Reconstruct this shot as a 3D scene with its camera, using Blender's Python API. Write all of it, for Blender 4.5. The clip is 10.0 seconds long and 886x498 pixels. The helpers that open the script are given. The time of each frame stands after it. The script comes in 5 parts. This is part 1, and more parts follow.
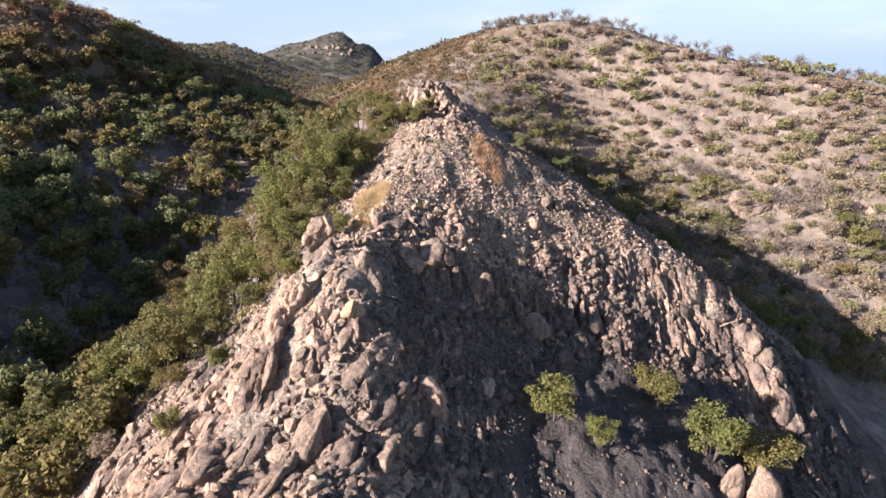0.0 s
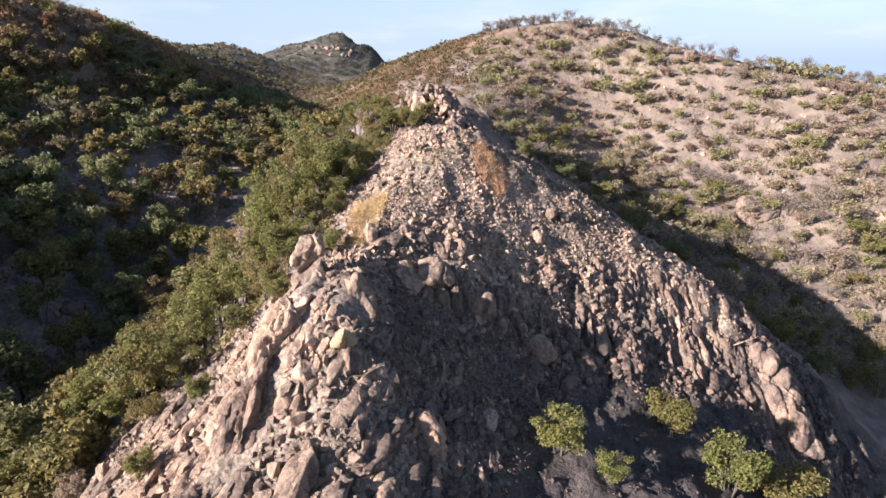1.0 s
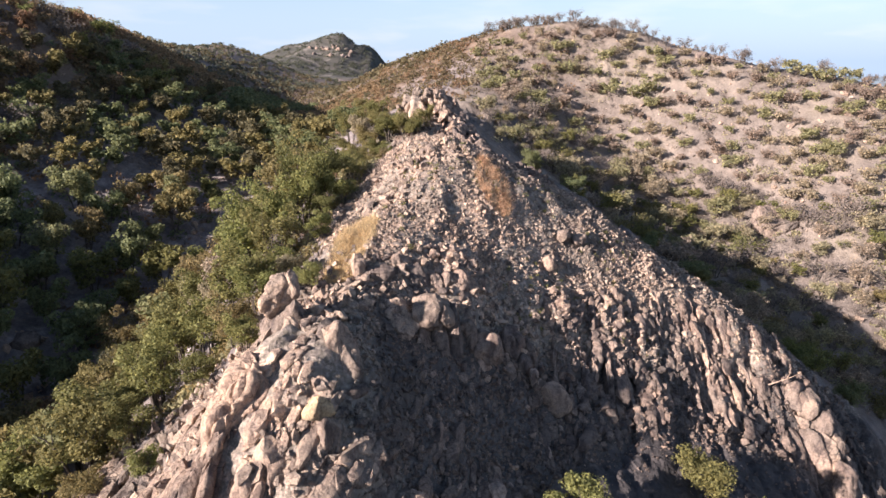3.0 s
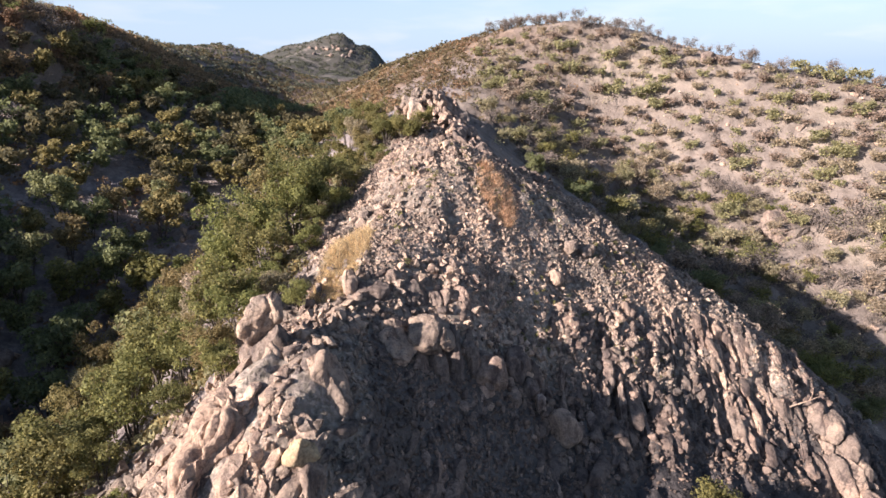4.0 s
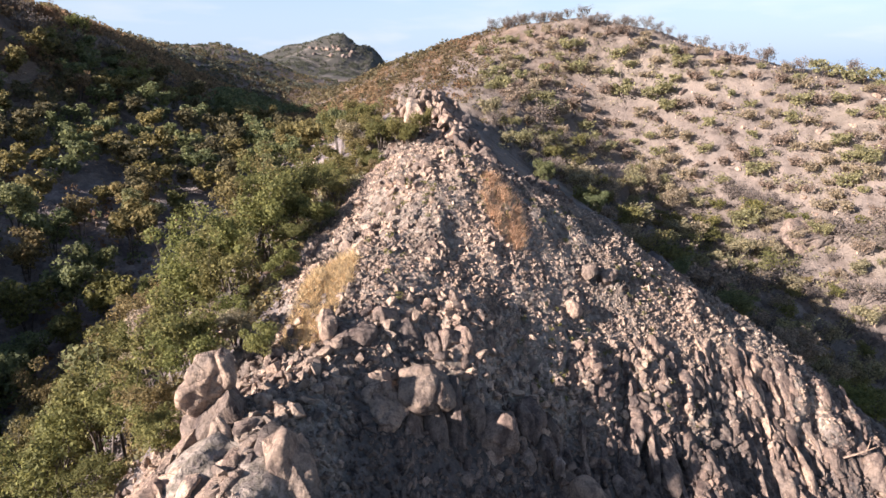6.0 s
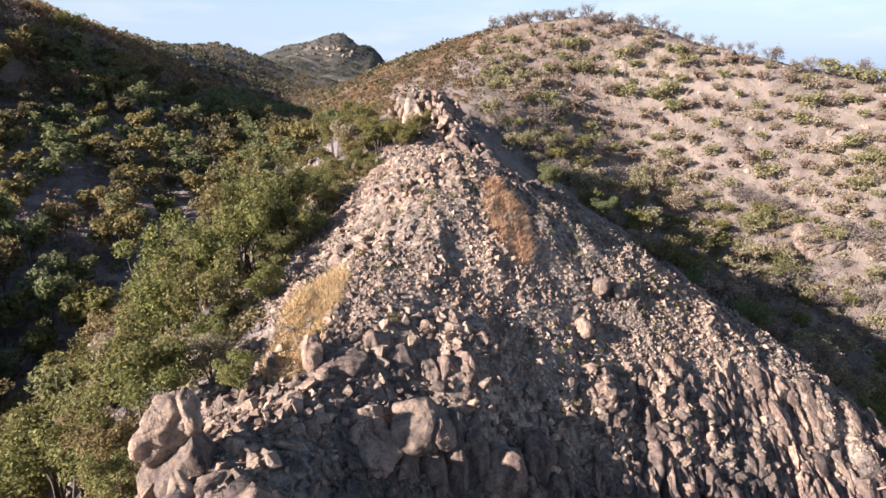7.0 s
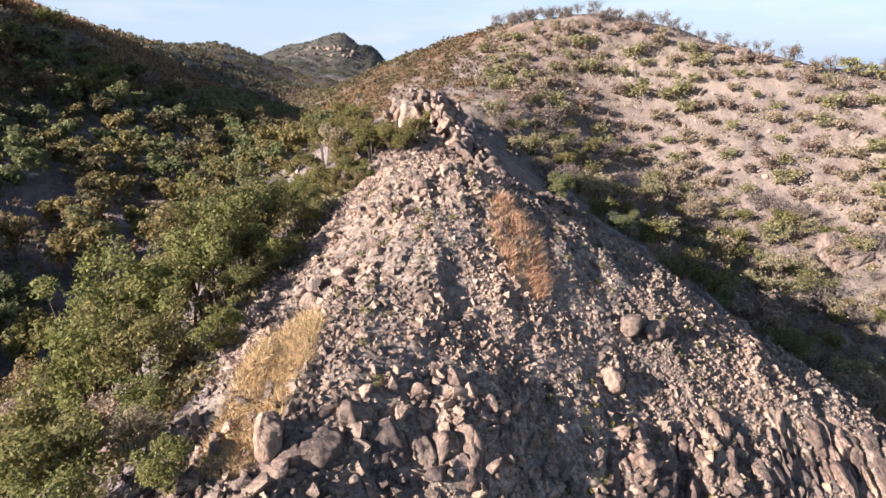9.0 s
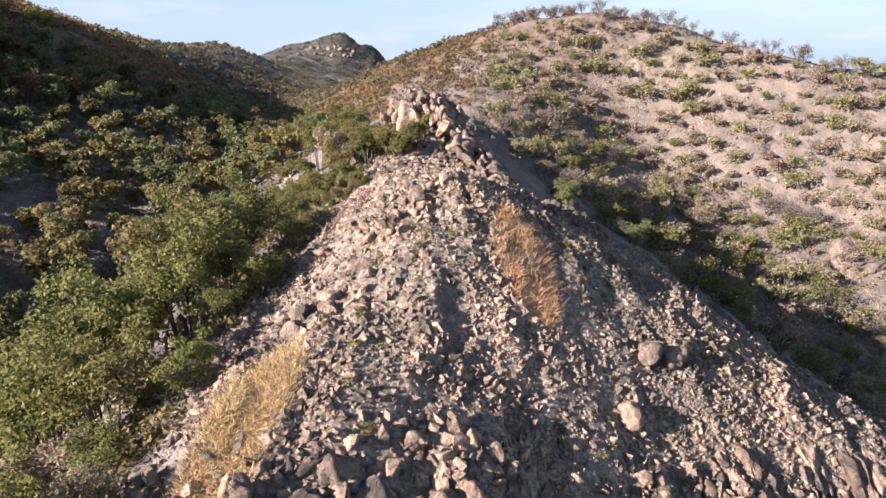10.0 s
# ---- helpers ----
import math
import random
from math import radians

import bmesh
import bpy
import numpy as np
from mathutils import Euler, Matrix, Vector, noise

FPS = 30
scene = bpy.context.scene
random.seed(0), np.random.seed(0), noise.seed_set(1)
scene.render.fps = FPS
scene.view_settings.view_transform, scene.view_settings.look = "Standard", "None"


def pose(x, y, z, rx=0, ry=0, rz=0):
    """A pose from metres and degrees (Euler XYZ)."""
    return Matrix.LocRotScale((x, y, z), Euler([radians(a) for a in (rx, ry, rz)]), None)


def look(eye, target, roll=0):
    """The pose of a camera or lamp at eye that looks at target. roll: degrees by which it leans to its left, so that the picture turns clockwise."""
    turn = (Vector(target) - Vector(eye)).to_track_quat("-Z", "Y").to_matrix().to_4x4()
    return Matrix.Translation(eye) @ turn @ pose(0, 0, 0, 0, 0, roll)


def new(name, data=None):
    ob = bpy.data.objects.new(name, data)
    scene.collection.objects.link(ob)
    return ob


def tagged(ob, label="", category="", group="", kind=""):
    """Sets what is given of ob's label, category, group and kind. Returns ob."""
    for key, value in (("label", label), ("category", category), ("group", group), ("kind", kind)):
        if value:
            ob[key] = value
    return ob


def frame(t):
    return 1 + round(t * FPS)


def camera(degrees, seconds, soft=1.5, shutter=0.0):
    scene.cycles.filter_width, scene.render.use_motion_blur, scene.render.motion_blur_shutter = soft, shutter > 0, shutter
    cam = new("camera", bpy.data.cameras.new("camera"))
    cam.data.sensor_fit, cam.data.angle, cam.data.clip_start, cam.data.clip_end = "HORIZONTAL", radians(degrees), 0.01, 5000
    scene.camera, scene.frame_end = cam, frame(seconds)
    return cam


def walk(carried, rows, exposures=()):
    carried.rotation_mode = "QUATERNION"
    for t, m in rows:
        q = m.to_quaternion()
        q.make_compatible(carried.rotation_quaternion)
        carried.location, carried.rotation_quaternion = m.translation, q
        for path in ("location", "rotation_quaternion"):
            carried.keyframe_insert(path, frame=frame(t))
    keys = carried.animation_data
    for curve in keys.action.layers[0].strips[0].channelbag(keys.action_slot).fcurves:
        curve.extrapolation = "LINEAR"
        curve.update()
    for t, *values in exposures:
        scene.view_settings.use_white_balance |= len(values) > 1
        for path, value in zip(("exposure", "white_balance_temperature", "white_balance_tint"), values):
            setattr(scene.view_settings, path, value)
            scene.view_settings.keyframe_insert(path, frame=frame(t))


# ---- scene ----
cam = camera(73.0, 10.0)
PATH = [
    (0, 0.000, 0.000, 60.000, -0.000, -16.259, 0.000),
    (0.5, 0.024, 1.081, 60.163, 0.001, -16.240, 0.027),
    (1, 0.047, 2.167, 60.294, 0.004, -16.222, 0.053),
    (1.5, 0.069, 3.259, 60.396, 0.009, -16.205, 0.079),
    (2, 0.090, 4.355, 60.473, 0.015, -16.190, 0.103),
    (2.5, 0.110, 5.454, 60.526, 0.023, -16.175, 0.126),
    (3, 0.130, 6.557, 60.558, 0.032, -16.162, 0.149),
    (3.5, 0.149, 7.661, 60.573, 0.043, -16.149, 0.170),
    (4, 0.167, 8.767, 60.572, 0.056, -16.137, 0.191),
    (4.5, 0.185, 9.873, 60.559, 0.070, -16.127, 0.211),
    (5, 0.202, 10.979, 60.536, 0.086, -16.118, 0.230),
    (5.5, 0.220, 12.084, 60.506, 0.103, -16.109, 0.247),
    (6, 0.236, 13.187, 60.471, 0.122, -16.102, 0.264),
    (6.5, 0.253, 14.288, 60.435, 0.143, -16.096, 0.280),
    (7, 0.270, 15.385, 60.401, 0.165, -16.091, 0.296),
    (7.5, 0.286, 16.478, 60.370, 0.189, -16.087, 0.310),
    (8, 0.303, 17.567, 60.346, 0.214, -16.084, 0.323),
    (8.5, 0.319, 18.650, 60.331, 0.241, -16.082, 0.335),
    (9, 0.336, 19.726, 60.328, 0.270, -16.081, 0.347),
    (9.5, 0.353, 20.796, 60.340, 0.300, -16.081, 0.357),
    (10, 0.370, 21.857, 60.369, 0.332, -16.083, 0.367),
]
walk(cam, [(t, pose(x, y, z, 90 + pitch, 0, yaw) @ pose(0, 0, 0, 0, 0, roll)) for t, x, y, z, yaw, pitch, roll in PATH], exposures=[(0, 1.64, 6500, 16)])

# ---- sky, sun, exposure ----
SUN_FROM = Vector((-0.857, -0.515, 0.0)).normalized()  # level direction towards the sun
SUN_HEIGHT = radians(22.5)
world = bpy.data.worlds.new("sky")
scene.world = world
world.use_nodes = True
wt = world.node_tree
wt.nodes.clear()
w_out = wt.nodes.new("ShaderNodeOutputWorld")
w_bg = wt.nodes.new("ShaderNodeBackground")
w_sky = wt.nodes.new("ShaderNodeTexSky")
w_sky.sky_type = "NISHITA"
w_sky.sun_disc = False
w_sky.sun_elevation = SUN_HEIGHT
w_sky.sun_rotation = math.atan2(SUN_FROM.x, SUN_FROM.y)
w_sky.air_density = 1.0
w_sky.dust_density = 0.3
w_sky.ozone_density = 1.5
w_bg.inputs["Strength"].default_value = 0.057
# thin high cloud
w_co = wt.nodes.new("ShaderNodeTexCoord")
w_map = wt.nodes.new("ShaderNodeMapping")
w_map.inputs["Scale"].default_value = (3.0, 3.0, 16.0)
w_noise = wt.nodes.new("ShaderNodeTexNoise")
w_noise.inputs["Scale"].default_value = 1.6
w_noise.inputs["Detail"].default_value = 6.0
w_ramp = wt.nodes.new("ShaderNodeValToRGB")
w_ramp.color_ramp.elements[0].position = 0.49
w_ramp.color_ramp.elements[0].color = (3.36, 4.40, 5.75, 1)
w_ramp.color_ramp.elements[1].position = 0.78
w_ramp.color_ramp.elements[1].color = (4.85, 5.25, 5.85, 1)
w_mix = wt.nodes.new("ShaderNodeMix")
w_mix.data_type = "RGBA"
wt.links.new(w_ramp.outputs["Color"], w_mix.inputs["B"])
wt.links.new(w_co.outputs["Generated"], w_map.inputs["Vector"])
wt.links.new(w_map.outputs["Vector"], w_noise.inputs["Vector"])
wt.links.new(w_noise.outputs["Fac"], w_ramp.inputs["Fac"])
w_sep = wt.nodes.new("ShaderNodeSeparateXYZ")
wt.links.new(w_co.outputs["Generated"], w_sep.inputs["Vector"])
w_low = wt.nodes.new("ShaderNodeMapRange")  # haze and cloud thin out upwards
w_low.inputs["From Min"].default_value, w_low.inputs["From Max"].default_value = 0.02, 0.26
w_low.inputs["To Min"].default_value, w_low.inputs["To Max"].default_value = 1.0, 0.0
wt.links.new(w_sep.outputs["Z"], w_low.inputs["Value"])
wt.links.new(w_low.outputs["Result"], w_mix.inputs["Factor"])
wt.links.new(w_sky.outputs["Color"], w_mix.inputs["A"])
wt.links.new(w_mix.outputs["Result"], w_bg.inputs["Color"])
wt.links.new(w_bg.outputs["Background"], w_out.inputs["Surface"])

sun = new("sun", bpy.data.lights.new("sun", "SUN"))
sun.data.energy = 5.0
sun.data.angle = radians(0.6)
sun.data.color = (1.0, 0.93, 0.865)
sun_at = SUN_FROM * math.cos(SUN_HEIGHT) + Vector((0, 0, math.sin(SUN_HEIGHT)))
sun.matrix_world = look(sun_at * 300 + Vector((0, 40, 50)), (0, 40, 50))

# ---- materials ----
def mat(name, rough=0.9):
    m = bpy.data.materials.new(name)
    m.use_nodes = True
    nt = m.node_tree
    b = nt.nodes["Principled BSDF"]
    b.inputs["Roughness"].default_value = rough
    b.inputs["Specular IOR Level"].default_value = 0.25
    return m, nt, b


def tex(nt, kind, vec=None, **values):
    n = nt.nodes.new("ShaderNodeTex" + kind)
    for k, v in values.items():
        n.inputs[k].default_value = v
    if vec:
        nt.links.new(vec, n.inputs["Vector"])
    return n


def ramp(nt, fac, *stops):
    n = nt.nodes.new("ShaderNodeValToRGB")
    e = n.color_ramp.elements
    while len(e) < len(stops):
        e.new(0.5)
    for s, (p, c) in zip(e, stops):
        s.position, s.color = p, (*c, 1) if len(c) == 3 else c
    nt.links.new(fac, n.inputs["Fac"])
    return n.outputs["Color"]


def blend(nt, fac, a, b, how="MIX"):
    n = nt.nodes.new("ShaderNodeMix")
    n.data_type, n.blend_type = "RGBA", how
    for key, v in (("Factor", fac), ("A", a), ("B", b)):
        if hasattr(v, "is_linked"):
            nt.links.new(v, n.inputs[key])
        else:
            n.inputs[key].default_value = v if key == "Factor" else (*v, 1)
    return n.outputs["Result"]


def sums(nt, op, a, b=0.0):
    n = nt.nodes.new("ShaderNodeMath")
    n.operation = op
    for k, v in enumerate((a, b)):
        if hasattr(v, "is_linked"):
            nt.links.new(v, n.inputs[k])
        else:
            n.inputs[k].default_value = v
    return n.outputs[0]


def bump(nt, b, height, strength, distance):
    n = nt.nodes.new("ShaderNodeBump")
    n.inputs["Strength"].default_value, n.inputs["Distance"].default_value = strength, distance
    nt.links.new(height, n.inputs["Height"])
    nt.links.new(n.outputs["Normal"], b.inputs["Normal"])


def where(nt):
    return nt.nodes.new("ShaderNodeNewGeometry").outputs["Position"]


def zone(nt, name):
    n = nt.nodes.new("ShaderNodeAttribute")
    n.attribute_name = name
    return n.outputs["Fac"]


def stretched(nt, vec, sx, sy, sz, rot=(0, 0, 0)):
    n = nt.nodes.new("ShaderNodeMapping")
    n.inputs["Scale"].default_value = (sx, sy, sz)
    n.inputs["Rotation"].default_value = rot
    nt.links.new(vec, n.inputs["Vector"])
    return n.outputs["Vector"]


def rock_colour(nt, pos, warm=1.0):
    """Weathered pinkish-tan volcanic rock with grey patina and iron stains."""
    big = tex(nt, "Noise", pos, Scale=0.22, Detail=5.0, Roughness=0.6).outputs["Fac"]
    fine = tex(nt, "Noise", pos, Scale=3.2, Detail=6.0, Roughness=0.65).outputs["Fac"]
    c = ramp(nt, big, (0.34, (0.225, 0.196, 0.174)), (0.48, (0.340, 0.277, 0.234)), (0.60, (0.412, 0.320, 0.262)), (0.74, (0.310, 0.255, 0.218)))
    d = ramp(nt, fine, (0.30, (0.52, 0.52, 0.54)), (0.50, (1.0, 1.0, 1.0)), (0.70, (1.22, 1.17, 1.10)))
    c = blend(nt, 0.85, c, d, "MULTIPLY")
    # dark streaks of patina down the faces
    run = tex(nt, "Noise", stretched(nt, pos, 1.5, 1.5, 0.28), Scale=1.5, Detail=6.0, Roughness=0.62).outputs["Fac"]
    return blend(nt, 1.0, c, ramp(nt, run, (0.38, (0.52, 0.50, 0.52)), (0.50, (0.98, 0.97, 0.96)), (0.66, (1.12, 1.08, 1.04))), "MULTIPLY"), fine


def make_rock(name, tint=(1, 1, 1), per="object"):
    m, nt, b = mat(name, 0.92)
    pos = where(nt)
    c, fine = rock_colour(nt, pos)
    if per == "object":
        rnd = nt.nodes.new("ShaderNodeObjectInfo").outputs["Random"]
    else:
        rnd = nt.nodes.new("ShaderNodeNewGeometry").outputs["Random Per Island"]
    v = ramp(nt, rnd, (0.0, (0.62, 0.62, 0.64)), (0.35, (0.86, 0.84, 0.82)), (0.7, (1.05, 1.0, 0.95)), (0.90, (1.18, 1.11, 1.04)), (1.0, (1.60, 1.54, 1.47)))
    c = blend(nt, 1.0, c, v, "MULTIPLY")
    c = blend(nt, 1.0, c, tint, "MULTIPLY")
    tiny = tex(nt, "Noise", pos, Scale=12.0, Detail=5.0, Roughness=0.7).outputs["Fac"]
    c = blend(nt, 1.0, c, ramp(nt, tiny, (0.34, (0.66, 0.65, 0.66)), (0.50, (1, 1, 1)), (0.66, (1.2, 1.18, 1.15))), "MULTIPLY")
    crack = tex(nt, "Noise", stretched(nt, pos, 3.0, 3.0, 1.2), Scale=2.2, Detail=7.0, Roughness=0.7).outputs["Fac"]
    warp = nt.nodes.new("ShaderNodeVectorMath")
    warp.operation = "ADD"
    nt.links.new(pos, warp.inputs[0])
    nt.links.new(tex(nt, "Noise", pos, Scale=1.3, Detail=3.0).outputs["Color"], warp.inputs[1])
    gap = nt.nodes.new("ShaderNodeTexVoronoi")
    gap.feature = "DISTANCE_TO_EDGE"
    gap.inputs["Scale"].default_value = 1.1
    nt.links.new(warp.outputs["Vector"], gap.inputs["Vector"])
    split = ramp(nt, gap.outputs["Distance"], (0.0, (0, 0, 0)), (0.03, (1, 1, 1)))
    some = ramp(nt, tex(nt, "Noise", pos, Scale=0.9, Detail=2.0).outputs["Fac"], (0.48, (1, 1, 1)), (0.58, (0, 0, 0)))
    split = sums(nt, "MAXIMUM", split, some)
    # darker colour along the crack lines
    nt.links.new(blend(nt, 1.0, c, ramp(nt, split, (0.0, (0.5, 0.48, 0.48)), (1.0, (1, 1, 1))), "MULTIPLY"), b.inputs["Base Color"])
    fine = sums(nt, "ADD", fine, sums(nt, "MULTIPLY", tiny, 0.6))
    bump(nt, b, sums(nt, "ADD", sums(nt, "MULTIPLY", split, 0.12), sums(nt, "ADD", crack, sums(nt, "MULTIPLY", fine, 0.6))), 1.0, 0.14)
    return m


# tint lowered to put the shaded cliff's darkness into the rock colour
M_ROCK = make_rock("weathered_rock", (0.72, 0.70, 0.71))
M_ROCK_PALE = make_rock("pale_rock", (1.00, 0.95, 0.91))
M_ROCK_WHITE = make_rock("bleached_rock", (1.55, 1.52, 1.50))
M_ROCK_YELLOW = make_rock("lichen_yellow_rock", (1.15, 1.12, 0.88))
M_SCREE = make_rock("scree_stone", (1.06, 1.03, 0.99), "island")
# same rock twice: paler for the sunlit rib, darker to paint the cliff's shade
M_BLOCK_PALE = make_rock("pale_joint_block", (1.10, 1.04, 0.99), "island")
M_BLOCK_SHADE = make_rock("joint_block_shade", (0.60, 0.575, 0.58), "island")


def make_ground():
    m, nt, b = mat("hill_ground", 0.96)
    pos = where(nt)
    rock, fine = rock_colour(nt, pos)
    mid = tex(nt, "Noise", pos, Scale=0.55, Detail=8.0, Roughness=0.68).outputs["Fac"]
    speck = tex(nt, "Noise", pos, Scale=5.0, Detail=5.0, Roughness=0.7).outputs["Fac"]
    wide = tex(nt, "Noise", pos, Scale=0.07, Detail=6.0, Roughness=0.6).outputs["Fac"]
    # grey rubble of the spur
    rub = ramp(nt, mid, (0.30, (0.105, 0.089, 0.071)), (0.50, (0.195, 0.160, 0.124)), (0.70, (0.285, 0.230, 0.176)))
    rock = blend(nt, ramp(nt, speck, (0.42, (0, 0, 0)), (0.58, (1, 1, 1))), rub, rock)
    # bare tan hillside with dry grass
    tan = ramp(nt, wide, (0.36, (0.168, 0.135, 0.115)), (0.50, (0.212, 0.169, 0.143)), (0.64, (0.248, 0.199, 0.160)))
    tan = blend(nt, 0.95, tan, ramp(nt, mid, (0.34, (0.56, 0.54, 0.53)), (0.50, (0.95, 0.95, 0.95)), (0.66, (1.22, 1.19, 1.15))), "MULTIPLY")
    # stony soil and leaf litter under the woods
    soil = ramp(nt, mid, (0.34, (0.100, 0.083, 0.082)), (0.50, (0.190, 0.156, 0.146)), (0.66, (0.330, 0.274, 0.248)))
    # brown dry thicket
    brown = ramp(nt, mid, (0.32, (0.115, 0.078, 0.056)), (0.68, (0.225, 0.155, 0.110)))
    # dry yellow grass
    straw = ramp(nt, speck, (0.30, (0.290, 0.220, 0.140)), (0.70, (0.480, 0.380, 0.250)))
    c = blend(nt, zone(nt, "bare"), soil, tan)
    c = blend(nt, zone(nt, "thicket"), c, brown)
    # woods and bare crags of the distant peak
    crag = tex(nt, "Noise", pos, Scale=0.05, Detail=7.0, Roughness=0.68).outputs["Fac"]
    c = blend(nt, zone(nt, "peak"), c, ramp(nt, crag, (0.40, (0.058, 0.056, 0.046)), (0.55, (0.094, 0.082, 0.068)), (0.67, (0.200, 0.172, 0.150))))
    c = blend(nt, zone(nt, "stony"), c, rock)
    # fine dark gravel in the bowl, darkened further to paint its shade and the cliff's
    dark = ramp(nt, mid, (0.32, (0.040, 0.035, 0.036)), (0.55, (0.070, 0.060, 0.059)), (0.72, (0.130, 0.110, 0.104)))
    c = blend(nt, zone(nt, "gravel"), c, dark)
    c = blend(nt, zone(nt, "straw"), c, straw)
    c = blend(nt, 0.55, c, ramp(nt, speck, (0.30, (0.62, 0.62, 0.64)), (0.52, (1, 1, 1)), (0.72, (1.3, 1.25, 1.2))), "MULTIPLY")
    nt.links.new(c, b.inputs["Base Color"])
    peb = tex(nt, "Voronoi", pos, Scale=4.5).outputs["Distance"]
    h = sums(nt, "ADD", sums(nt, "MULTIPLY", mid, 1.6), sums(nt, "ADD", sums(nt, "MULTIPLY", peb, -0.35), sums(nt, "MULTIPLY", speck, 0.6)))
    bump(nt, b, h, 0.9, 0.22)
    return m


M_GROUND = make_ground()


def make_leaf(name, stops, glow=0.45):
    m, nt, b = mat(name, 0.75)
    isl = nt.nodes.new("ShaderNodeNewGeometry").outputs["Random Per Island"]
    ob = nt.nodes.new("ShaderNodeObjectInfo").outputs["Random"]
    c = ramp(nt, ob, *stops)
    c = blend(nt, 1.0, c, ramp(nt, isl, (0.0, (0.55, 0.58, 0.55)), (0.5, (1, 1, 1)), (1.0, (1.5, 1.42, 1.25))), "MULTIPLY")
    nt.links.new(c, b.inputs["Base Color"])
    t = nt.nodes.new("ShaderNodeBsdfTranslucent")
    nt.links.new(c, t.inputs["Color"])
    mix = nt.nodes.new("ShaderNodeMixShader")
    mix.inputs["Fac"].default_value = glow
    out = nt.nodes["Material Output"]
    nt.links.new(b.outputs["BSDF"], mix.inputs[1])
    nt.links.new(t.outputs["BSDF"], mix.inputs[2])
    nt.links.new(mix.outputs["Shader"], out.inputs["Surface"])
    return m


M_LEAF = make_leaf("olive_green_leaf", ((0.0, (0.148, 0.145, 0.056)), (0.35, (0.180, 0.166, 0.064)), (0.7, (0.208, 0.175, 0.072)), (1.0, (0.218, 0.164, 0.080))))
M_LEAF_DEEP = make_leaf("deep_green_leaf", ((0.0, (0.142, 0.160, 0.078)), (0.6, (0.176, 0.184, 0.086)), (1.0, (0.206, 0.198, 0.098))))
M_LEAF_LIME = make_leaf("yellow_green_leaf", ((0.0, (0.172, 0.180, 0.062)), (1.0, (0.202, 0.194, 0.074))))
M_LEAF_FAR = make_leaf("far_dark_leaf", ((0.0, (0.098, 0.106, 0.078)), (1.0, (0.115, 0.110, 0.082))))
M_LEAF_DRY = make_leaf("dry_olive_leaf", ((0.0, (0.265, 0.245, 0.130)), (0.4, (0.300, 0.262, 0.162)), (0.75, (0.315, 0.252, 0.180)), (1.0, (0.305, 0.235, 0.188))))
M_LEAF_RUST = make_leaf("rusty_brown_leaf", ((0.0, (0.225, 0.135, 0.085)), (0.5, (0.235, 0.160, 0.092)), (1.0, (0.220, 0.180, 0.095))))
M_LEAF_BROWN = make_leaf("brown_brush_leaf", ((0.0, (0.160, 0.104, 0.068)), (0.5, (0.158, 0.114, 0.070)), (1.0, (0.136, 0.118, 0.064))))
M_LEAF_GREY = make_leaf("grey_twig", ((0.0, (0.150, 0.122, 0.112)), (1.0, (0.200, 0.160, 0.140))), 0.25)
M_LEAF_TWIG = make_leaf("brown_twig", ((0.0, (0.190, 0.140, 0.118)), (1.0, (0.225, 0.165, 0.130))), 0.25)
M_STRAW = make_leaf("dry_straw", ((0.0, (0.540, 0.400, 0.235)), (1.0, (0.580, 0.435, 0.265))), 0.3)
M_STRAW_RED = make_leaf("russet_straw", ((0.0, (0.440, 0.270, 0.170)), (1.0, (0.520, 0.350, 0.240))), 0.3)

M_BARK, _nt, _b = mat("grey_brown_bark", 0.95)
_n = tex(_nt, "Noise", where(_nt), Scale=6.0, Detail=5.0).outputs["Fac"]
_nt.links.new(ramp(_nt, _n, (0.3, (0.055, 0.045, 0.038)), (0.7, (0.150, 0.122, 0.100))), _b.inputs["Base Color"])
bump(_nt, _b, _n, 0.6, 0.03)

# haze in front of the far hills, put in as blue emission
M_FAR, _nt, _b = mat("distant_haze_glow", 1.0)
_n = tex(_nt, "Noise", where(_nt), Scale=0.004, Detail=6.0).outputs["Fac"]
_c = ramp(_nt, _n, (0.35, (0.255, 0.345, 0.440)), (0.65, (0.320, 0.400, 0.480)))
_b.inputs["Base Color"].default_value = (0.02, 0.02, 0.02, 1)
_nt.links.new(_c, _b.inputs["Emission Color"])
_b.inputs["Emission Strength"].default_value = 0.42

# ---- the lie of the land ----
def lattice(ix, iy, seed):
    h = (ix.astype(np.int64) * 374761393 + iy.astype(np.int64) * 668265263 + seed * 1442695041) & 0xFFFFFFFF
    h = ((h ^ (h >> 13)) * 1274126177) & 0xFFFFFFFF
    h = ((h ^ (h >> 16)) * 2246822519) & 0xFFFFFFFF
    return ((h ^ (h >> 15)) & 0xFFFFFF) / float(0xFFFFFF)


def vnoise(x, y, seed):
    ix, iy = np.floor(x), np.floor(y)
    fx, fy = x - ix, y - iy
    fx, fy = fx * fx * (3 - 2 * fx), fy * fy * (3 - 2 * fy)
    a, b = lattice(ix, iy, seed), lattice(ix + 1, iy, seed)
    c, d = lattice(ix, iy + 1, seed), lattice(ix + 1, iy + 1, seed)
    return (a + (b - a) * fx) * (1 - fy) + (c + (d - c) * fx) * fy - 0.5


def fbm(x, y, seed, octaves=4, gain=0.5):
    out, amp = np.zeros_like(x), 1.0
    for o in range(octaves):
        out += amp * vnoise(x * 2.0**o + 17.3 * o, y * 2.0**o - 9.1 * o, seed + o)
        amp *= gain
    return out


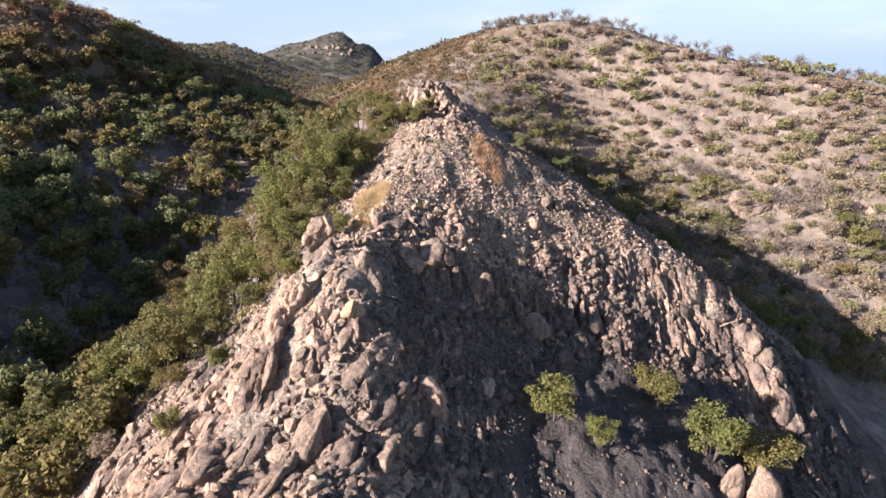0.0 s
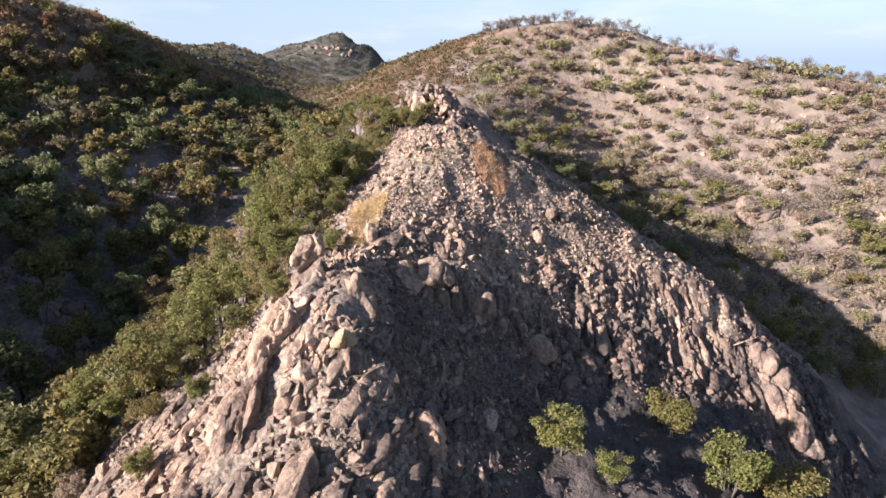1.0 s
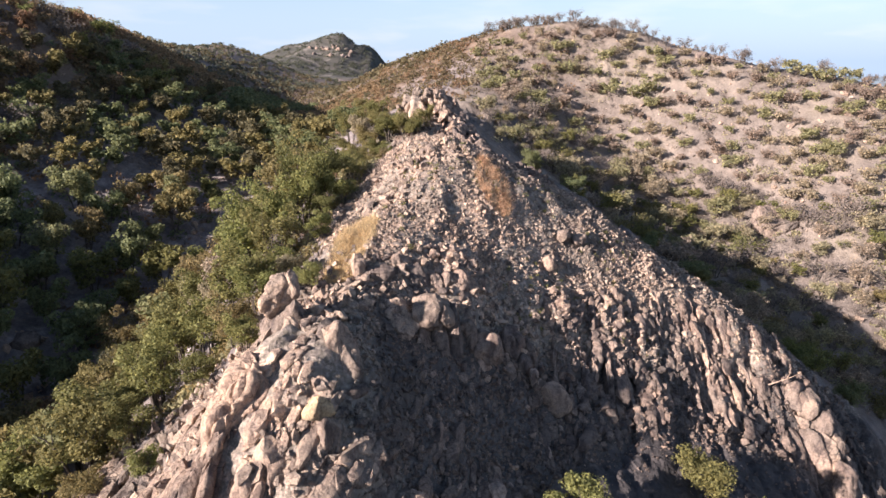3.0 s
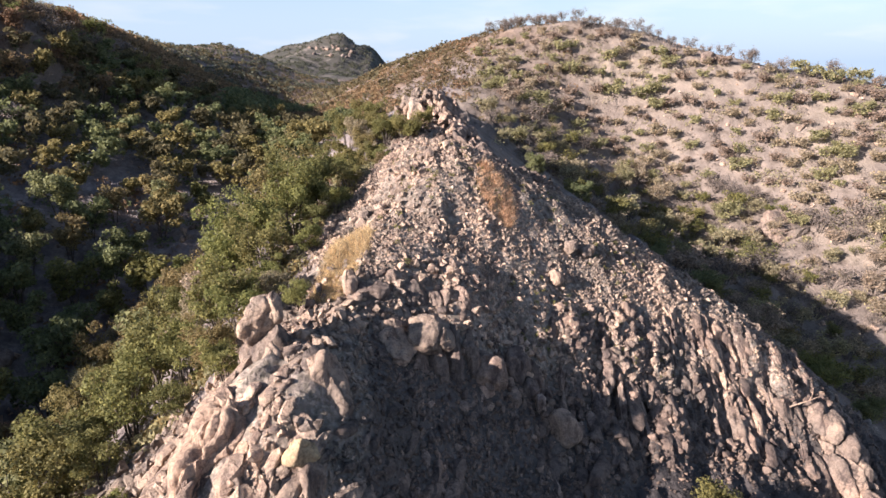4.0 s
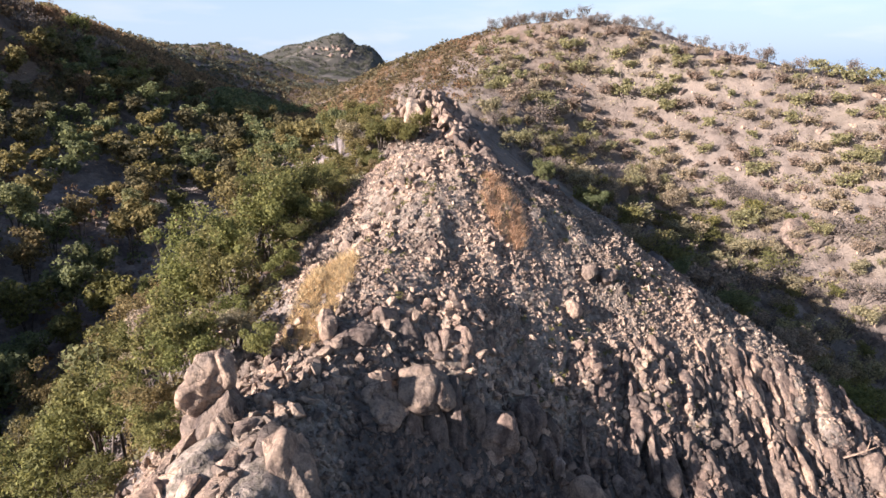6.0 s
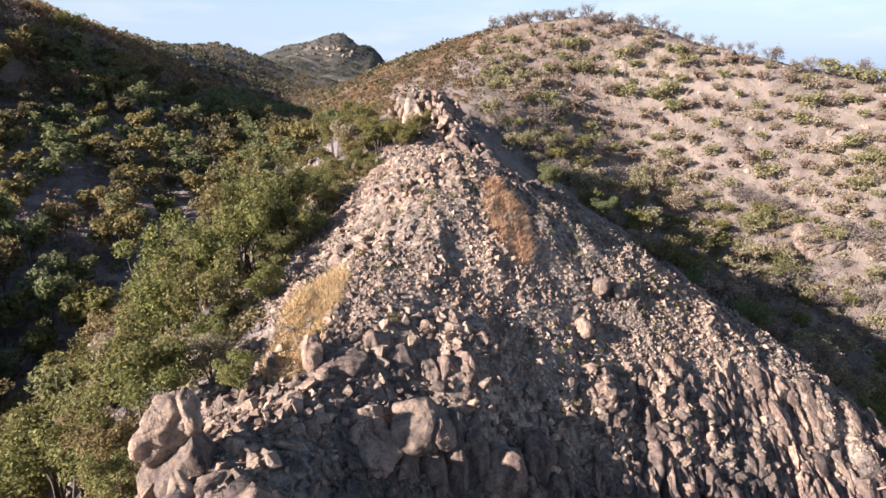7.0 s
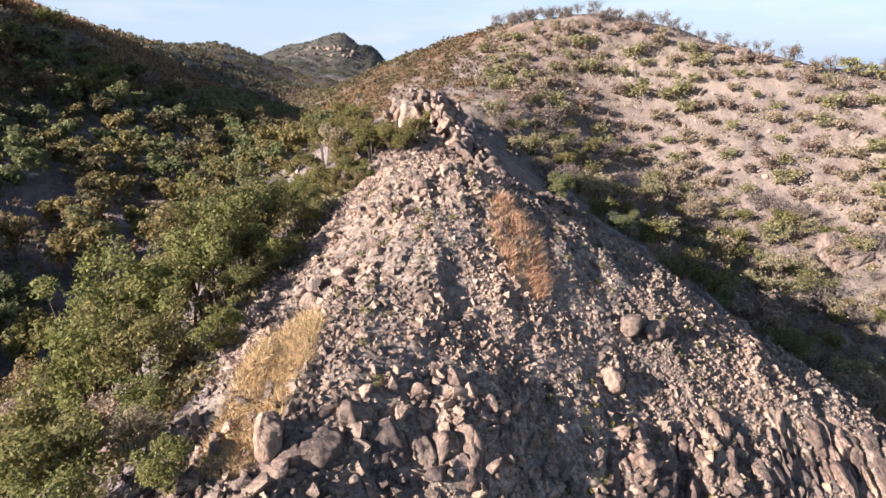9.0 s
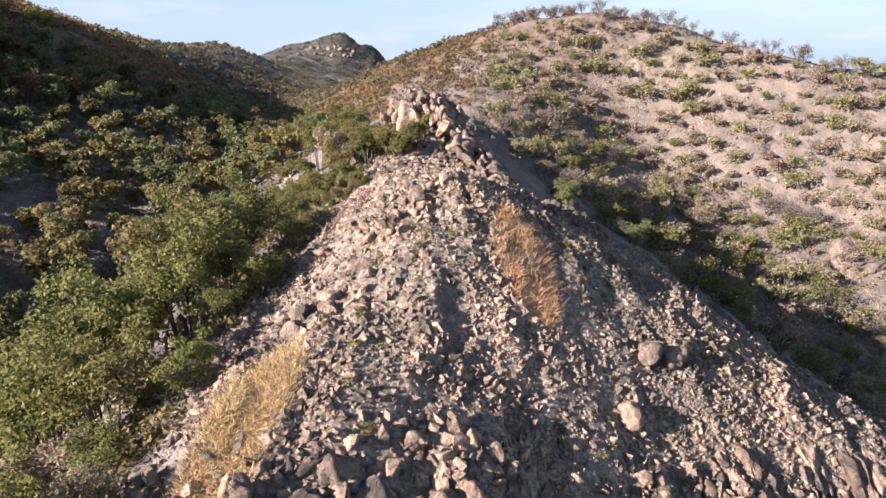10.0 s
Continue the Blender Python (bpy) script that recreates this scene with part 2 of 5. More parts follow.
def cells(x, y, seed):
    """Nearest and second distance to scattered seeds, and a random number for the nearest one."""
    ix, iy = np.floor(x), np.floor(y)
    d1, d2, who = np.full(x.shape, 9.0), np.full(x.shape, 9.0), np.zeros(x.shape)
    for dx in (-1, 0, 1):
        for dy in (-1, 0, 1):
            jx, jy = ix + dx, iy + dy
            d = np.hypot(jx + 0.1 + 0.8 * lattice(jx, jy, seed) - x, jy + 0.1 + 0.8 * lattice(jx, jy, seed + 1) - y)
            r = lattice(jx, jy, seed + 2)
            near = d < d1
            d2 = np.where(near, d1, np.minimum(d2, d))
            who = np.where(near, r, who)
            d1 = np.where(near, d, d1)
    return d1, d2, who


def ease(a, b, v):
    s = np.clip((v - a) / (b - a), 0, 1)
    return s * s * (3 - 2 * s)


# crests, flanks and valley lines: x, y, height
# first three points: an unseen knoll, added to shade the bowl
CREST = [(-12, 1, 53), (-11, 6, 54.4), (-9.2, 11, 50.5), (-7.2, 15, 46.9), (-6.2, 18.5, 47.2), (-5.8, 22, 49.8), (-5.6, 25.4, 52.0), (-5.0, 28.4, 52.1), (-4.0, 32.5, 53.0),
         (-3.6, 37, 54.0), (-2.2, 41, 55.4), (0.2, 43.8, 56.4), (0.2, 47, 56.6), (-0.3, 49.6, 56.2), (-0.4, 53, 55.0), (-0.6, 58, 54.6), (-1.5, 66, 57.4), (-4, 78, 56.2), (0, 92, 57)]
SPUR = [(3.2, 44.8, 55.5), (7, 44.8, 53.6), (12, 44.5, 50.6), (17.6, 42.2, 47), (20, 40.2, 44.8), (22.3, 37.6, 41.6), (25, 35, 38.2), (28, 31, 33.5)]
FACE = [(1.0, 36.4, 53.0), (3.2, 40.6, 54.6), (6, 37.6, 50.2), (10.5, 38.8, 49.0), (14, 38.8, 47.2)]
FOOT = [(0.4, 26.4, 47.8), (2.2, 28.6, 47.1), (4.9, 30.8, 46.5), (8.4, 33.2, 46.4), (13.6, 35.4, 44.6), (17, 34, 42.0), (20.5, 34, 40.2)]
# last two points lie out of view, raised to cast shade on the bowl
FRONT = [(-3.6, 25.6, 52.0), (-2.5, 24.6, 50.9), (-2.4, 22.4, 49.2), (-2.7, 20.4, 48.1), (-2.8, 18.6, 47.2), (-3.0, 16.2, 46.6), (-3.0, 12.5, 46.8)]
BOWL = [(1.5, 21.2, 45.3), (1.6, 24.4, 46.4), (5.0, 25.2, 44.7), (7.4, 23.6, 43.9), (11.4, 28.6, 43.1), (14, 25.4, 41.5), (17, 27.6, 40.4), (22, 30, 37)]
SHELF = [(-2.2, 30.6, 51.8), (-1.2, 31.8, 51.9), (0.6, 32.8, 51.5), (2.0, 31.4, 49.3), (3.4, 32.4, 48.8), (-0.5, 30.6, 50.6), (-1.0, 22.0, 47.4), (-0.9, 24.2, 47.9), (-1.5, 19.6, 46.2), (3.4, 21.6, 44.0)]
TOE = [(5, 15, 40.6), (9, 20, 42), (14, 20, 39.6), (22, 20, 34)]
RIB_FOOT = [(-7.4, 25.8, 49.8), (-8.4, 23.8, 48.9), (-9.3, 22.2, 47.8), (-9.8, 20.2, 46.6), (-5.4, 18.9, 46.7)]
FLANK = [(-10.6, 23.0, 47.7), (-11.5, 19.8, 46.4), (-10.8, 26.4, 47.7), (-10.6, 31, 47.8), (-9.6, 40, 50.0), (-8.6, 50, 52.0), (-8, 62, 53.2)]
VALLEY = [(-16, 8, 36), (-17.5, 18, 41), (-18, 28, 43), (-19, 37, 44.3), (-19, 46, 46), (-18, 56, 48.6), (-16, 66, 51), (-14, 82, 52.5), (-22, 120, 52), (-38, 180, 53), (-60, 260, 55), (-95, 400, 62)]
LEFT = [(-27, 22, 45.5), (-27, 38, 47), (-28, 48, 49.6), (-35, 64, 54), (-34, 79, 55.6), (-42, 73, 58), (-43, 90, 61.8), (-46, 50, 55.5), (-44, 20, 55.5)]
# first five points are out of view, their heights set for the valley's light
LEFT_TOP = [(-66, -10, 58), (-58, 18, 64), (-58, 36, 62.5), (-58, 52, 60.5), (-56, 66, 63.5), (-52, 80, 68.4), (-57, 105, 69.4), (-65, 128, 69.2), (-78, 160, 69.2), (-96, 220, 70), (-119, 340, 73.5), (-137, 400, 79), (-122, 410, 70), (-126, 462, 65)]
GULLY = [(7, 58.5, 52.4), (12, 64, 48.8), (18, 66, 45.2), (25, 64.4, 41.4), (32, 57, 37), (42, 48, 29), (60, 38, 18)]
LEE = [(5.8, 48.8, 53.6), (8.8, 53.4, 52.8), (10.8, 52.4, 51.2), (13, 57, 49.5), (14, 51.5, 48.6), (16.2, 62, 46.6), (9.6, 71.5, 50.8), (19.4, 55, 45), (23, 49.4, 42.6), (28, 48.4, 38.4), (26.6, 37.4, 38)]
RIGHT = [(8.7, 96, 57), (25, 100, 52.4), (30, 92, 47.2), (43, 86, 46.6), (35, 75, 39.4), (20, 82, 46.6), (14, 86, 50.6), (24, 74, 43.4), (28.3, 71.2, 41.4), (25.4, 83.2, 43.9), (29.7, 80.8, 42.2), (47, 69, 39.6), (48, 76, 43.6), (38, 61, 35.6), (56, 77, 45.2), (56, 90, 53.6), (44, 91, 50.8)]
RIGHT_TOP = [(-16, 200, 62.5), (-6, 150, 64.6), (8, 128, 68.0), (20, 116, 69.3), (30, 113, 67.5), (40, 110, 64.3), (46, 105, 62.2), (58, 101, 60.3), (68, 99, 58.5), (90, 92, 53)]
BACK = [(20, 150, 62), (60, 140, 48), (100, 120, 40), (-110, 100, 56), (-120, 40, 52), (-110, -40, 46), (80, 20, 6), (60, -30, 4), (0, -40, 14), (-40, -40, 40), (110, 60, 14), (0, 300, 48), (60, 240, 44), (-190, 330, 50), (-60, 500, 50)]


def resample(line, step):
    out = []
    for (ax, ay, az), (bx, by, bz) in zip(line, line[1:]):
        n = max(1, int(math.hypot(bx - ax, by - ay) / step))
        out += [(ax + (bx - ax) * k / n, ay + (by - ay) * k / n, az + (bz - az) * k / n) for k in range(n)]
    return out + [line[-1]]


NODES = np.array(sum((resample(a, s) for a, s in ((CREST, 3.0), (SPUR, 3.0), (FRONT, 3.0), (FOOT, 3.5), (FACE, 5.0), (BOWL, 4.0), (VALLEY, 9.0), (LEFT_TOP, 14.0), (GULLY, 6.0), (RIGHT_TOP, 9.0))), []) + SHELF + TOE + RIB_FOOT + FLANK + LEE + LEFT + RIGHT + BACK, float)
SOFT = 2.2


def kernel(ax, ay, bx, by):
    return np.sqrt((ax[:, None] - bx) ** 2 + (ay[:, None] - by) ** 2 + SOFT**2)


NODE_COUNT = len(NODES)
_k = np.zeros((NODE_COUNT + 3, NODE_COUNT + 3))
_k[:NODE_COUNT, :NODE_COUNT] = kernel(NODES[:, 0], NODES[:, 1], NODES[:, 0], NODES[:, 1]) - 0.25 * np.eye(NODE_COUNT)
_k[:NODE_COUNT, NODE_COUNT] = _k[NODE_COUNT, :NODE_COUNT] = 1
_k[:NODE_COUNT, NODE_COUNT + 1 :] = NODES[:, :2] / 100
_k[NODE_COUNT + 1 :, :NODE_COUNT] = NODES[:, :2].T / 100
WEIGHT = np.linalg.solve(_k, np.r_[NODES[:, 2], 0, 0, 0])


def broad(x, y):
    """The smooth lie of the land."""
    x, y = np.atleast_1d(np.asarray(x, float)), np.atleast_1d(np.asarray(y, float))
    shape = x.shape
    x, y = x.ravel(), y.ravel()
    z = np.empty(len(x))
    for i in range(0, len(x), 20000):
        s = slice(i, i + 20000)
        z[s] = kernel(x[s], y[s], NODES[:, 0], NODES[:, 1]) @ WEIGHT[:NODE_COUNT] + WEIGHT[NODE_COUNT] + (WEIGHT[NODE_COUNT + 1] * x[s] + WEIGHT[NODE_COUNT + 2] * y[s]) / 100
    # away from the hills the land sinks to a plain
    away = np.hypot(np.maximum(np.abs(x + 10) - 110, 0), np.maximum(np.maximum(y - 420, -50 - y), 0))
    plain = 8 + 10 * fbm(x / 400, y / 400, 5)
    z = z + (plain - z) * ease(0, 260, away)
    # the rocky peak behind the saddle
    px, py = x + 152, y - 900
    r = np.hypot(px * np.where(px > 0, 1.08, 0.72), py * 0.7)
    step = 3.0 * np.sin(r / 9.0 + 2.5 * fbm(x / 40, y / 40, 7, 3)) * ease(70, 20, r)
    z = np.maximum(z, 128.5 - 0.62 * np.sqrt(r * r + 160) - 3.0 * ease(30, 75, px) + step + 11 * fbm(x / 26, y / 26, 8, 5, 0.68))
    px, py = x + 222, y - 870
    z = np.maximum(z, 96.5 - 0.33 * np.sqrt((px * np.where(px < 0, 1.25, 0.8)) ** 2 + (py * 0.5) ** 2 + 300) + 5 * fbm(x / 20, y / 20, 9, 5, 0.65))
    z = np.maximum(z, np.where((y > 480) & (y < 1300), 62 - 0.05 * np.abs(x + 190), -99))
    return z.reshape(shape)


# the long rib of smooth rock that climbs to the pinnacle
RIB = [(-5.5, 26.0, 52.0), (-5.6, 25, 52.2), (-5.8, 23.8, 51.7), (-6.3, 22.8, 50.9), (-6.6, 21.7, 49.8), (-6.95, 20.8, 48.9), (-7.4, 19.6, 47.8)]


def clear(x, y):
    """0 on the big rib and the shoulder blocks beside it, 1 elsewhere."""
    rx = np.interp(y, [p[1] for p in RIB[::-1]], [p[0] for p in RIB[::-1]])
    on = (x - rx > -0.8) & (x - rx < 0.8) & (y > 18.6) & (y < 26.6)
    return np.where(on | (np.hypot(x + 3.6, y - 24.6) < 0.8), 0.0, 1.0)


def hem(y):
    """Where the bare rock of the spur ends and the woods begin."""
    return np.interp(y, (8, 14, 19, 22, 24.5, 26, 28, 30, 33, 36, 39, 42, 46, 54, 62), (-17, -16, -14.5, -13.4, -12.2, -9.6, -7.6, -6.6, -5.9, -5.7, -5.5, -5.1, -4.4, -4.2, -5))


def spur_back(x):
    return np.interp(x, (-4, 0, 4, 7, 10, 12, 18, 26, 34, 42), (74, 71, 62, 53, 47.5, 46, 43.6, 41.3, 39, 34))


def stony(x, y):
    e = 1.2 * fbm(x / 3, y / 3, 31, 3)
    s = ease(-0.8, 0.6, x - hem(y) + e) * ease(1.2, -0.6, y - spur_back(x) + e) * ease(6, 9, y)
    knob = np.exp(-((((x + 0.5) / 3.2) ** 2 + ((y - 66) / 6) ** 2) ** 2))
    return np.maximum(s * ease(44, 34, x), knob)


def scree(x, y):
    """The loose cone and the gravelly slopes below the crest."""
    cone = ease(33.4, 35.0, y - 0.34 * x + 1.2 * fbm(x / 2, y / 2, 77, 2))
    chute = np.exp(-(((x - 11.5 - 0.3 * (y - 26)) / 9.0) ** 2 + ((y - 24.6 - 0.3 * (x - 7)) / 7.0) ** 2) ** 2)
    return np.clip(np.maximum(cone, 0.8 * chute), 0, 1)


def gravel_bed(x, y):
    """The bowl of fine gravel below the cliff, nearly free of stones."""
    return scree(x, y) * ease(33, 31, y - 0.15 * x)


def cliff_shade(x, y):
    """Where the cliff's shade is painted in, from the shoulder down to the bowl."""
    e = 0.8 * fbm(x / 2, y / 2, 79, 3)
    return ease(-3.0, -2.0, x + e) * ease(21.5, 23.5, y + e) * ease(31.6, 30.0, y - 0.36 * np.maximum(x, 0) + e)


def land(x, y):
    x, y = np.asarray(x, float), np.asarray(y, float)
    z = broad(x, y)
    s, c = stony(x, y), scree(x, y)
    near = ease(170, 60, np.hypot(x, y - 40))
    # joints and ribs run down the face
    wx, wy = x + 0.9 * fbm(x / 3.2, y / 3.2, 3, 4), y + 1.3 * fbm(x / 3.2, y / 3.2, 4, 4)
    a = -0.10 - 0.26 * ease(2, -6, x)
    u = np.cos(a) * wx + np.sin(a) * (wy - 30)
    v = -np.sin(a) * wx + np.cos(a) * (wy - 30)
    d1, d2, who = cells(u / 0.8, v / 2.6, 11)
    e1, e2, whe = cells(u / 1.9, v / 5.0, 15)
    f1, f2, whf = cells(u / 0.36, v / 0.6, 19)
    rough = (who - 0.5) * 0.6 + np.minimum(d2 - d1, 0.35) * 0.8 + (whe - 0.5) * 0.8 + np.minimum(e2 - e1, 0.25) * 1.2
    rough += (whf - 0.5) * 0.22 + np.minimum(f2 - f1, 0.3) * 0.25 + 0.5 * fbm(x / 3, y / 3, 21, 4)
    rough = rough * (0.5 + 0.5 * ease(3, 9, x))
    rough = rough * (1 - 0.75 * np.exp(-(((x + 2.5) / 3.2) ** 2) - ((y - 30) / 4.5) ** 2)) + 0.2
    gravel = 0.5 * fbm(x / 2.6, y / 2.6, 41, 3) + (whf - 0.5) * 0.12 + 0.25 * (who - 0.5)
    calm = 1.1 * fbm(x / 9, y / 9, 51, 5, 0.55)
    rocky = ease(0.08, 0.3, fbm(x / 14, y / 14, 61, 3)) * 0.8
    calm = calm + rocky * ((who - 0.5) * 0.8 + np.minimum(d2 - d1, 0.3))
    out = z + near * (s * ((1 - c) * (rough - 0.45) + c * gravel) + (1 - s) * calm)
    return out + (1 - near) * 3.5 * fbm(x / 45, y / 45, 71, 5) * ease(60, 170, np.hypot(x, y - 40))


def spaced(*runs):
    out = [runs[0][0]]
    for a, b, step in runs:
        out += list(np.linspace(a, b, max(2, int(round((b - a) / step)) + 1))[1:])
    return np.array(out)


def growing(a, b, first, factor=1.13):
    out, step, at = [a], first, a
    while abs(at) < abs(b):
        at += step if b > a else -step
        step *= factor
        out.append(at)
    return np.array(out)


XS = np.r_[growing(-72, -5200, 0.9)[::-1], spaced((-72, -26, 0.7), (-26, -13, 0.32), (-13, 27, 0.175), (27, 76, 0.5))[1:], growing(76, 5200, 0.6)[1:]]
YS = np.r_[growing(12, -900, 0.5)[::-1], spaced((12, 48, 0.175), (48, 75, 0.3), (75, 130, 0.6))[1:], growing(130, 5200, 0.8, 1.08)[1:]]
GX, GY = np.meshgrid(XS, YS)
GZ = land(GX, GY)


def height(x, y):
    """The ground's height, as built."""
    x, y = np.atleast_1d(np.asarray(x, float)), np.atleast_1d(np.asarray(y, float))
    i = np.clip(np.searchsorted(XS, x) - 1, 0, len(XS) - 2)
    j = np.clip(np.searchsorted(YS, y) - 1, 0, len(YS) - 2)
    fx, fy = (x - XS[i]) / (XS[i + 1] - XS[i]), (y - YS[j]) / (YS[j + 1] - YS[j])
    return (GZ[j, i] * (1 - fx) + GZ[j, i + 1] * fx) * (1 - fy) + (GZ[j + 1, i] * (1 - fx) + GZ[j + 1, i + 1] * fx) * fy


def grid_mesh(name, verts, faces, material, smooth=True):
    """A mesh from arrays of corners and of faces with alike corner counts."""
    me = bpy.data.meshes.new(name)
    verts, faces = np.asarray(verts, np.float32), np.asarray(faces, np.int32)
    k = faces.shape[1]
    me.vertices.add(len(verts))
    me.vertices.foreach_set("co", verts.ravel())
    me.loops.add(faces.size)
    me.loops.foreach_set("vertex_index", faces.ravel())
    me.polygons.add(len(faces))
    me.polygons.foreach_set("loop_start", np.arange(0, faces.size, k, dtype=np.int32))
    me.update(calc_edges=True)
    me.polygons.foreach_set("use_smooth", np.full(len(faces), smooth))
    me.materials.append(material)
    me.validate()
    return me


_w, _h = len(XS), len(YS)
_i = (np.arange(_h - 1)[:, None] * _w + np.arange(_w - 1)).ravel()
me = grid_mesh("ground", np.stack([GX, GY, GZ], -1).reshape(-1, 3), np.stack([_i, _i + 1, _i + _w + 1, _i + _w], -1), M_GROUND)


def layer(me, name, values):
    a = me.attributes.new(name, "FLOAT", "POINT")
    a.data.foreach_set("value", np.asarray(values, np.float32).ravel())


def bare(x, y):
    """Tan open hillside: the far slope on the sunny side."""
    b = ease(-3, 6, x + 0.12 * (y - 60) - 11 * ease(92, 112, y) + 5 * fbm(x / 12, y / 12, 81, 3)) * ease(44, 54, y)
    return np.clip(b * ease(148, 118, y + 0.3 * x), 0, 1)


def thicket(x, y):
    """Brown brush below the skyline and in the saddle."""
    a = ease(60, 66.5, broad(x, y)) * ease(-14, -34, x)
    b = ease(108, 135, y + 1.2 * np.abs(x)) * ease(30, 10, x)
    c = 0.3 * ease(450, 600, y) * ease(1400, 1200, y)
    return np.clip(np.maximum(np.maximum(a, b), c) * (0.7 + 1.2 * fbm(x / 10, y / 10, 83, 3)), 0, 1)


def straw_at(x, y):
    n = 0.8 * fbm(x / 1.5, y / 1.5, 87, 3)
    a = ease(1.1, 0.75, ((x + 4.1 - 0.16 * (y - 33)) / 0.85) ** 2 + ((y - 33.2) / 3.1) ** 2 + n)
    b = ease(1.1, 0.75, ((x - 3.0 + 0.16 * (y - 41.2)) / 1.0) ** 2 + ((y - 41.2) / 2.3) ** 2 + 1.5 * n)
    return np.clip(np.maximum(a, b), 0, 1)


layer(me, "stony", stony(GX, GY))
layer(me, "bare", bare(GX, GY))
layer(me, "peak", ease(480, 620, GY) * ease(1400, 1200, GY))
# this layer also paints shade on the cliff face above the bowl
layer(me, "gravel", 0.95 * np.maximum(ease(0.15, 0.6, gravel_bed(GX, GY)), 0.8 * cliff_shade(GX, GY)) * stony(GX, GY))
layer(me, "thicket", thicket(GX, GY))
layer(me, "straw", straw_at(GX, GY) * ease(70, 60, GY))
tagged(new("ground", me), "stony dry hills with a bare rock spur and a loose scree cone", "ground", kind="structure")

# far ranges on the horizon, their haze painted as a blue glow
_a = np.radians(np.linspace(-100, 100, 260))
_top = 52 + 34 * fbm(_a * 9, _a * 0, 91, 5) + 30 * np.exp(-((_a + 0.03) / 0.05) ** 2)
_v = np.concatenate([np.stack([4300 * np.sin(_a), 4300 * np.cos(_a), np.full_like(_a, -200)], -1), np.stack([4300 * np.sin(_a), 4300 * np.cos(_a), _top * 1.0], -1)])
_q = np.arange(259)
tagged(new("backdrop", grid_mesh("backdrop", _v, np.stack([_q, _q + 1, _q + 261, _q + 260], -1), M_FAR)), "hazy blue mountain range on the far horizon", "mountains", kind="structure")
_low = 61 + 5 * fbm(_a * 14, _a * 0, 95, 4)
_v = np.concatenate([np.stack([1700 * np.sin(_a), 1700 * np.cos(_a), np.full_like(_a, -60)], -1), np.stack([1700 * np.sin(_a), 1700 * np.cos(_a), _low], -1)])
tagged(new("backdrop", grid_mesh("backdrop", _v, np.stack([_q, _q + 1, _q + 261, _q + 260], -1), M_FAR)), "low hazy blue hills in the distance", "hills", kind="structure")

# ---- builders ----
def thing(name, label, category, group="", at=(0, 0, 0), turn=0.0):
    ob = new(name)
    ob.empty_display_size = 0.3
    ob.matrix_basis = pose(*at, 0, 0, turn)
    return tagged(ob, label, category, group)


def part(name, me, parent, label=""):
    ob = new(name, me)
    ob.parent = parent
    return tagged(ob, label)


def ico(sub):
    bm = bmesh.new()
    bmesh.ops.create_icosphere(bm, subdivisions=sub, radius=1.0)
    v = np.array([p.co for p in bm.verts])
    f = np.array([[q.index for q in p.verts] for p in bm.faces])
    bm.free()
    return v, f


ICO2, ICO3, ICO4, ICO5 = ico(2), ico(3), ico(4), ico(5)


def hull(rng, count, size=(1, 1, 1), chamfer=0.0, cuts=0, rough=0.0, boxy=0.6):
    """A broken rock: the hull of random points in a box, with chipped edges and a rough skin."""
    p = rng.uniform(-1, 1, (count, 3))
    p /= np.abs(p).max(1)[:, None] ** boxy * np.linalg.norm(p, axis=1)[:, None] ** (0.8 - boxy)
    bm = bmesh.new()
    for q in p * np.array(size) / 2:
        bm.verts.new(q)
    got = bmesh.ops.convex_hull(bm, input=list(bm.verts))
    bmesh.ops.delete(bm, geom=list({g for g in got["geom_interior"] + got["geom_unused"] if isinstance(g, bmesh.types.BMVert)}), context="VERTS")
    if chamfer:
        bmesh.ops.dissolve_limit(bm, angle_limit=radians(14), verts=list(bm.verts), edges=list(bm.edges))
        bmesh.ops.bevel(bm, geom=list(bm.edges), offset=chamfer, segments=2, affect="EDGES", clamp_overlap=True)
    bmesh.ops.triangulate(bm, faces=list(bm.faces))
    if cuts:
        bmesh.ops.subdivide_edges(bm, edges=[e for e in bm.edges if e.calc_length() > 0.12 * max(size)], cuts=cuts, use_grid_fill=True)
        bmesh.ops.triangulate(bm, faces=list(bm.faces))
    bm.normal_update()
    off = rng.random(3) * 40
    if rough:
        for q in bm.verts:
            w = Vector(off) + q.co * (1.6 / max(size)) * 1.6
            d = noise.fractal(w, 0.75, 2.1, 6) + 0.5 * noise.fractal(w * 4.0, 0.7, 2.1, 3)
            q.co += q.normal * d * rough * max(size)
    bm.normal_update()
    v = np.array([q.co for q in bm.verts])
    f = np.array([[q.index for q in t.verts] for t in bm.faces])
    bm.free()
    return v, f


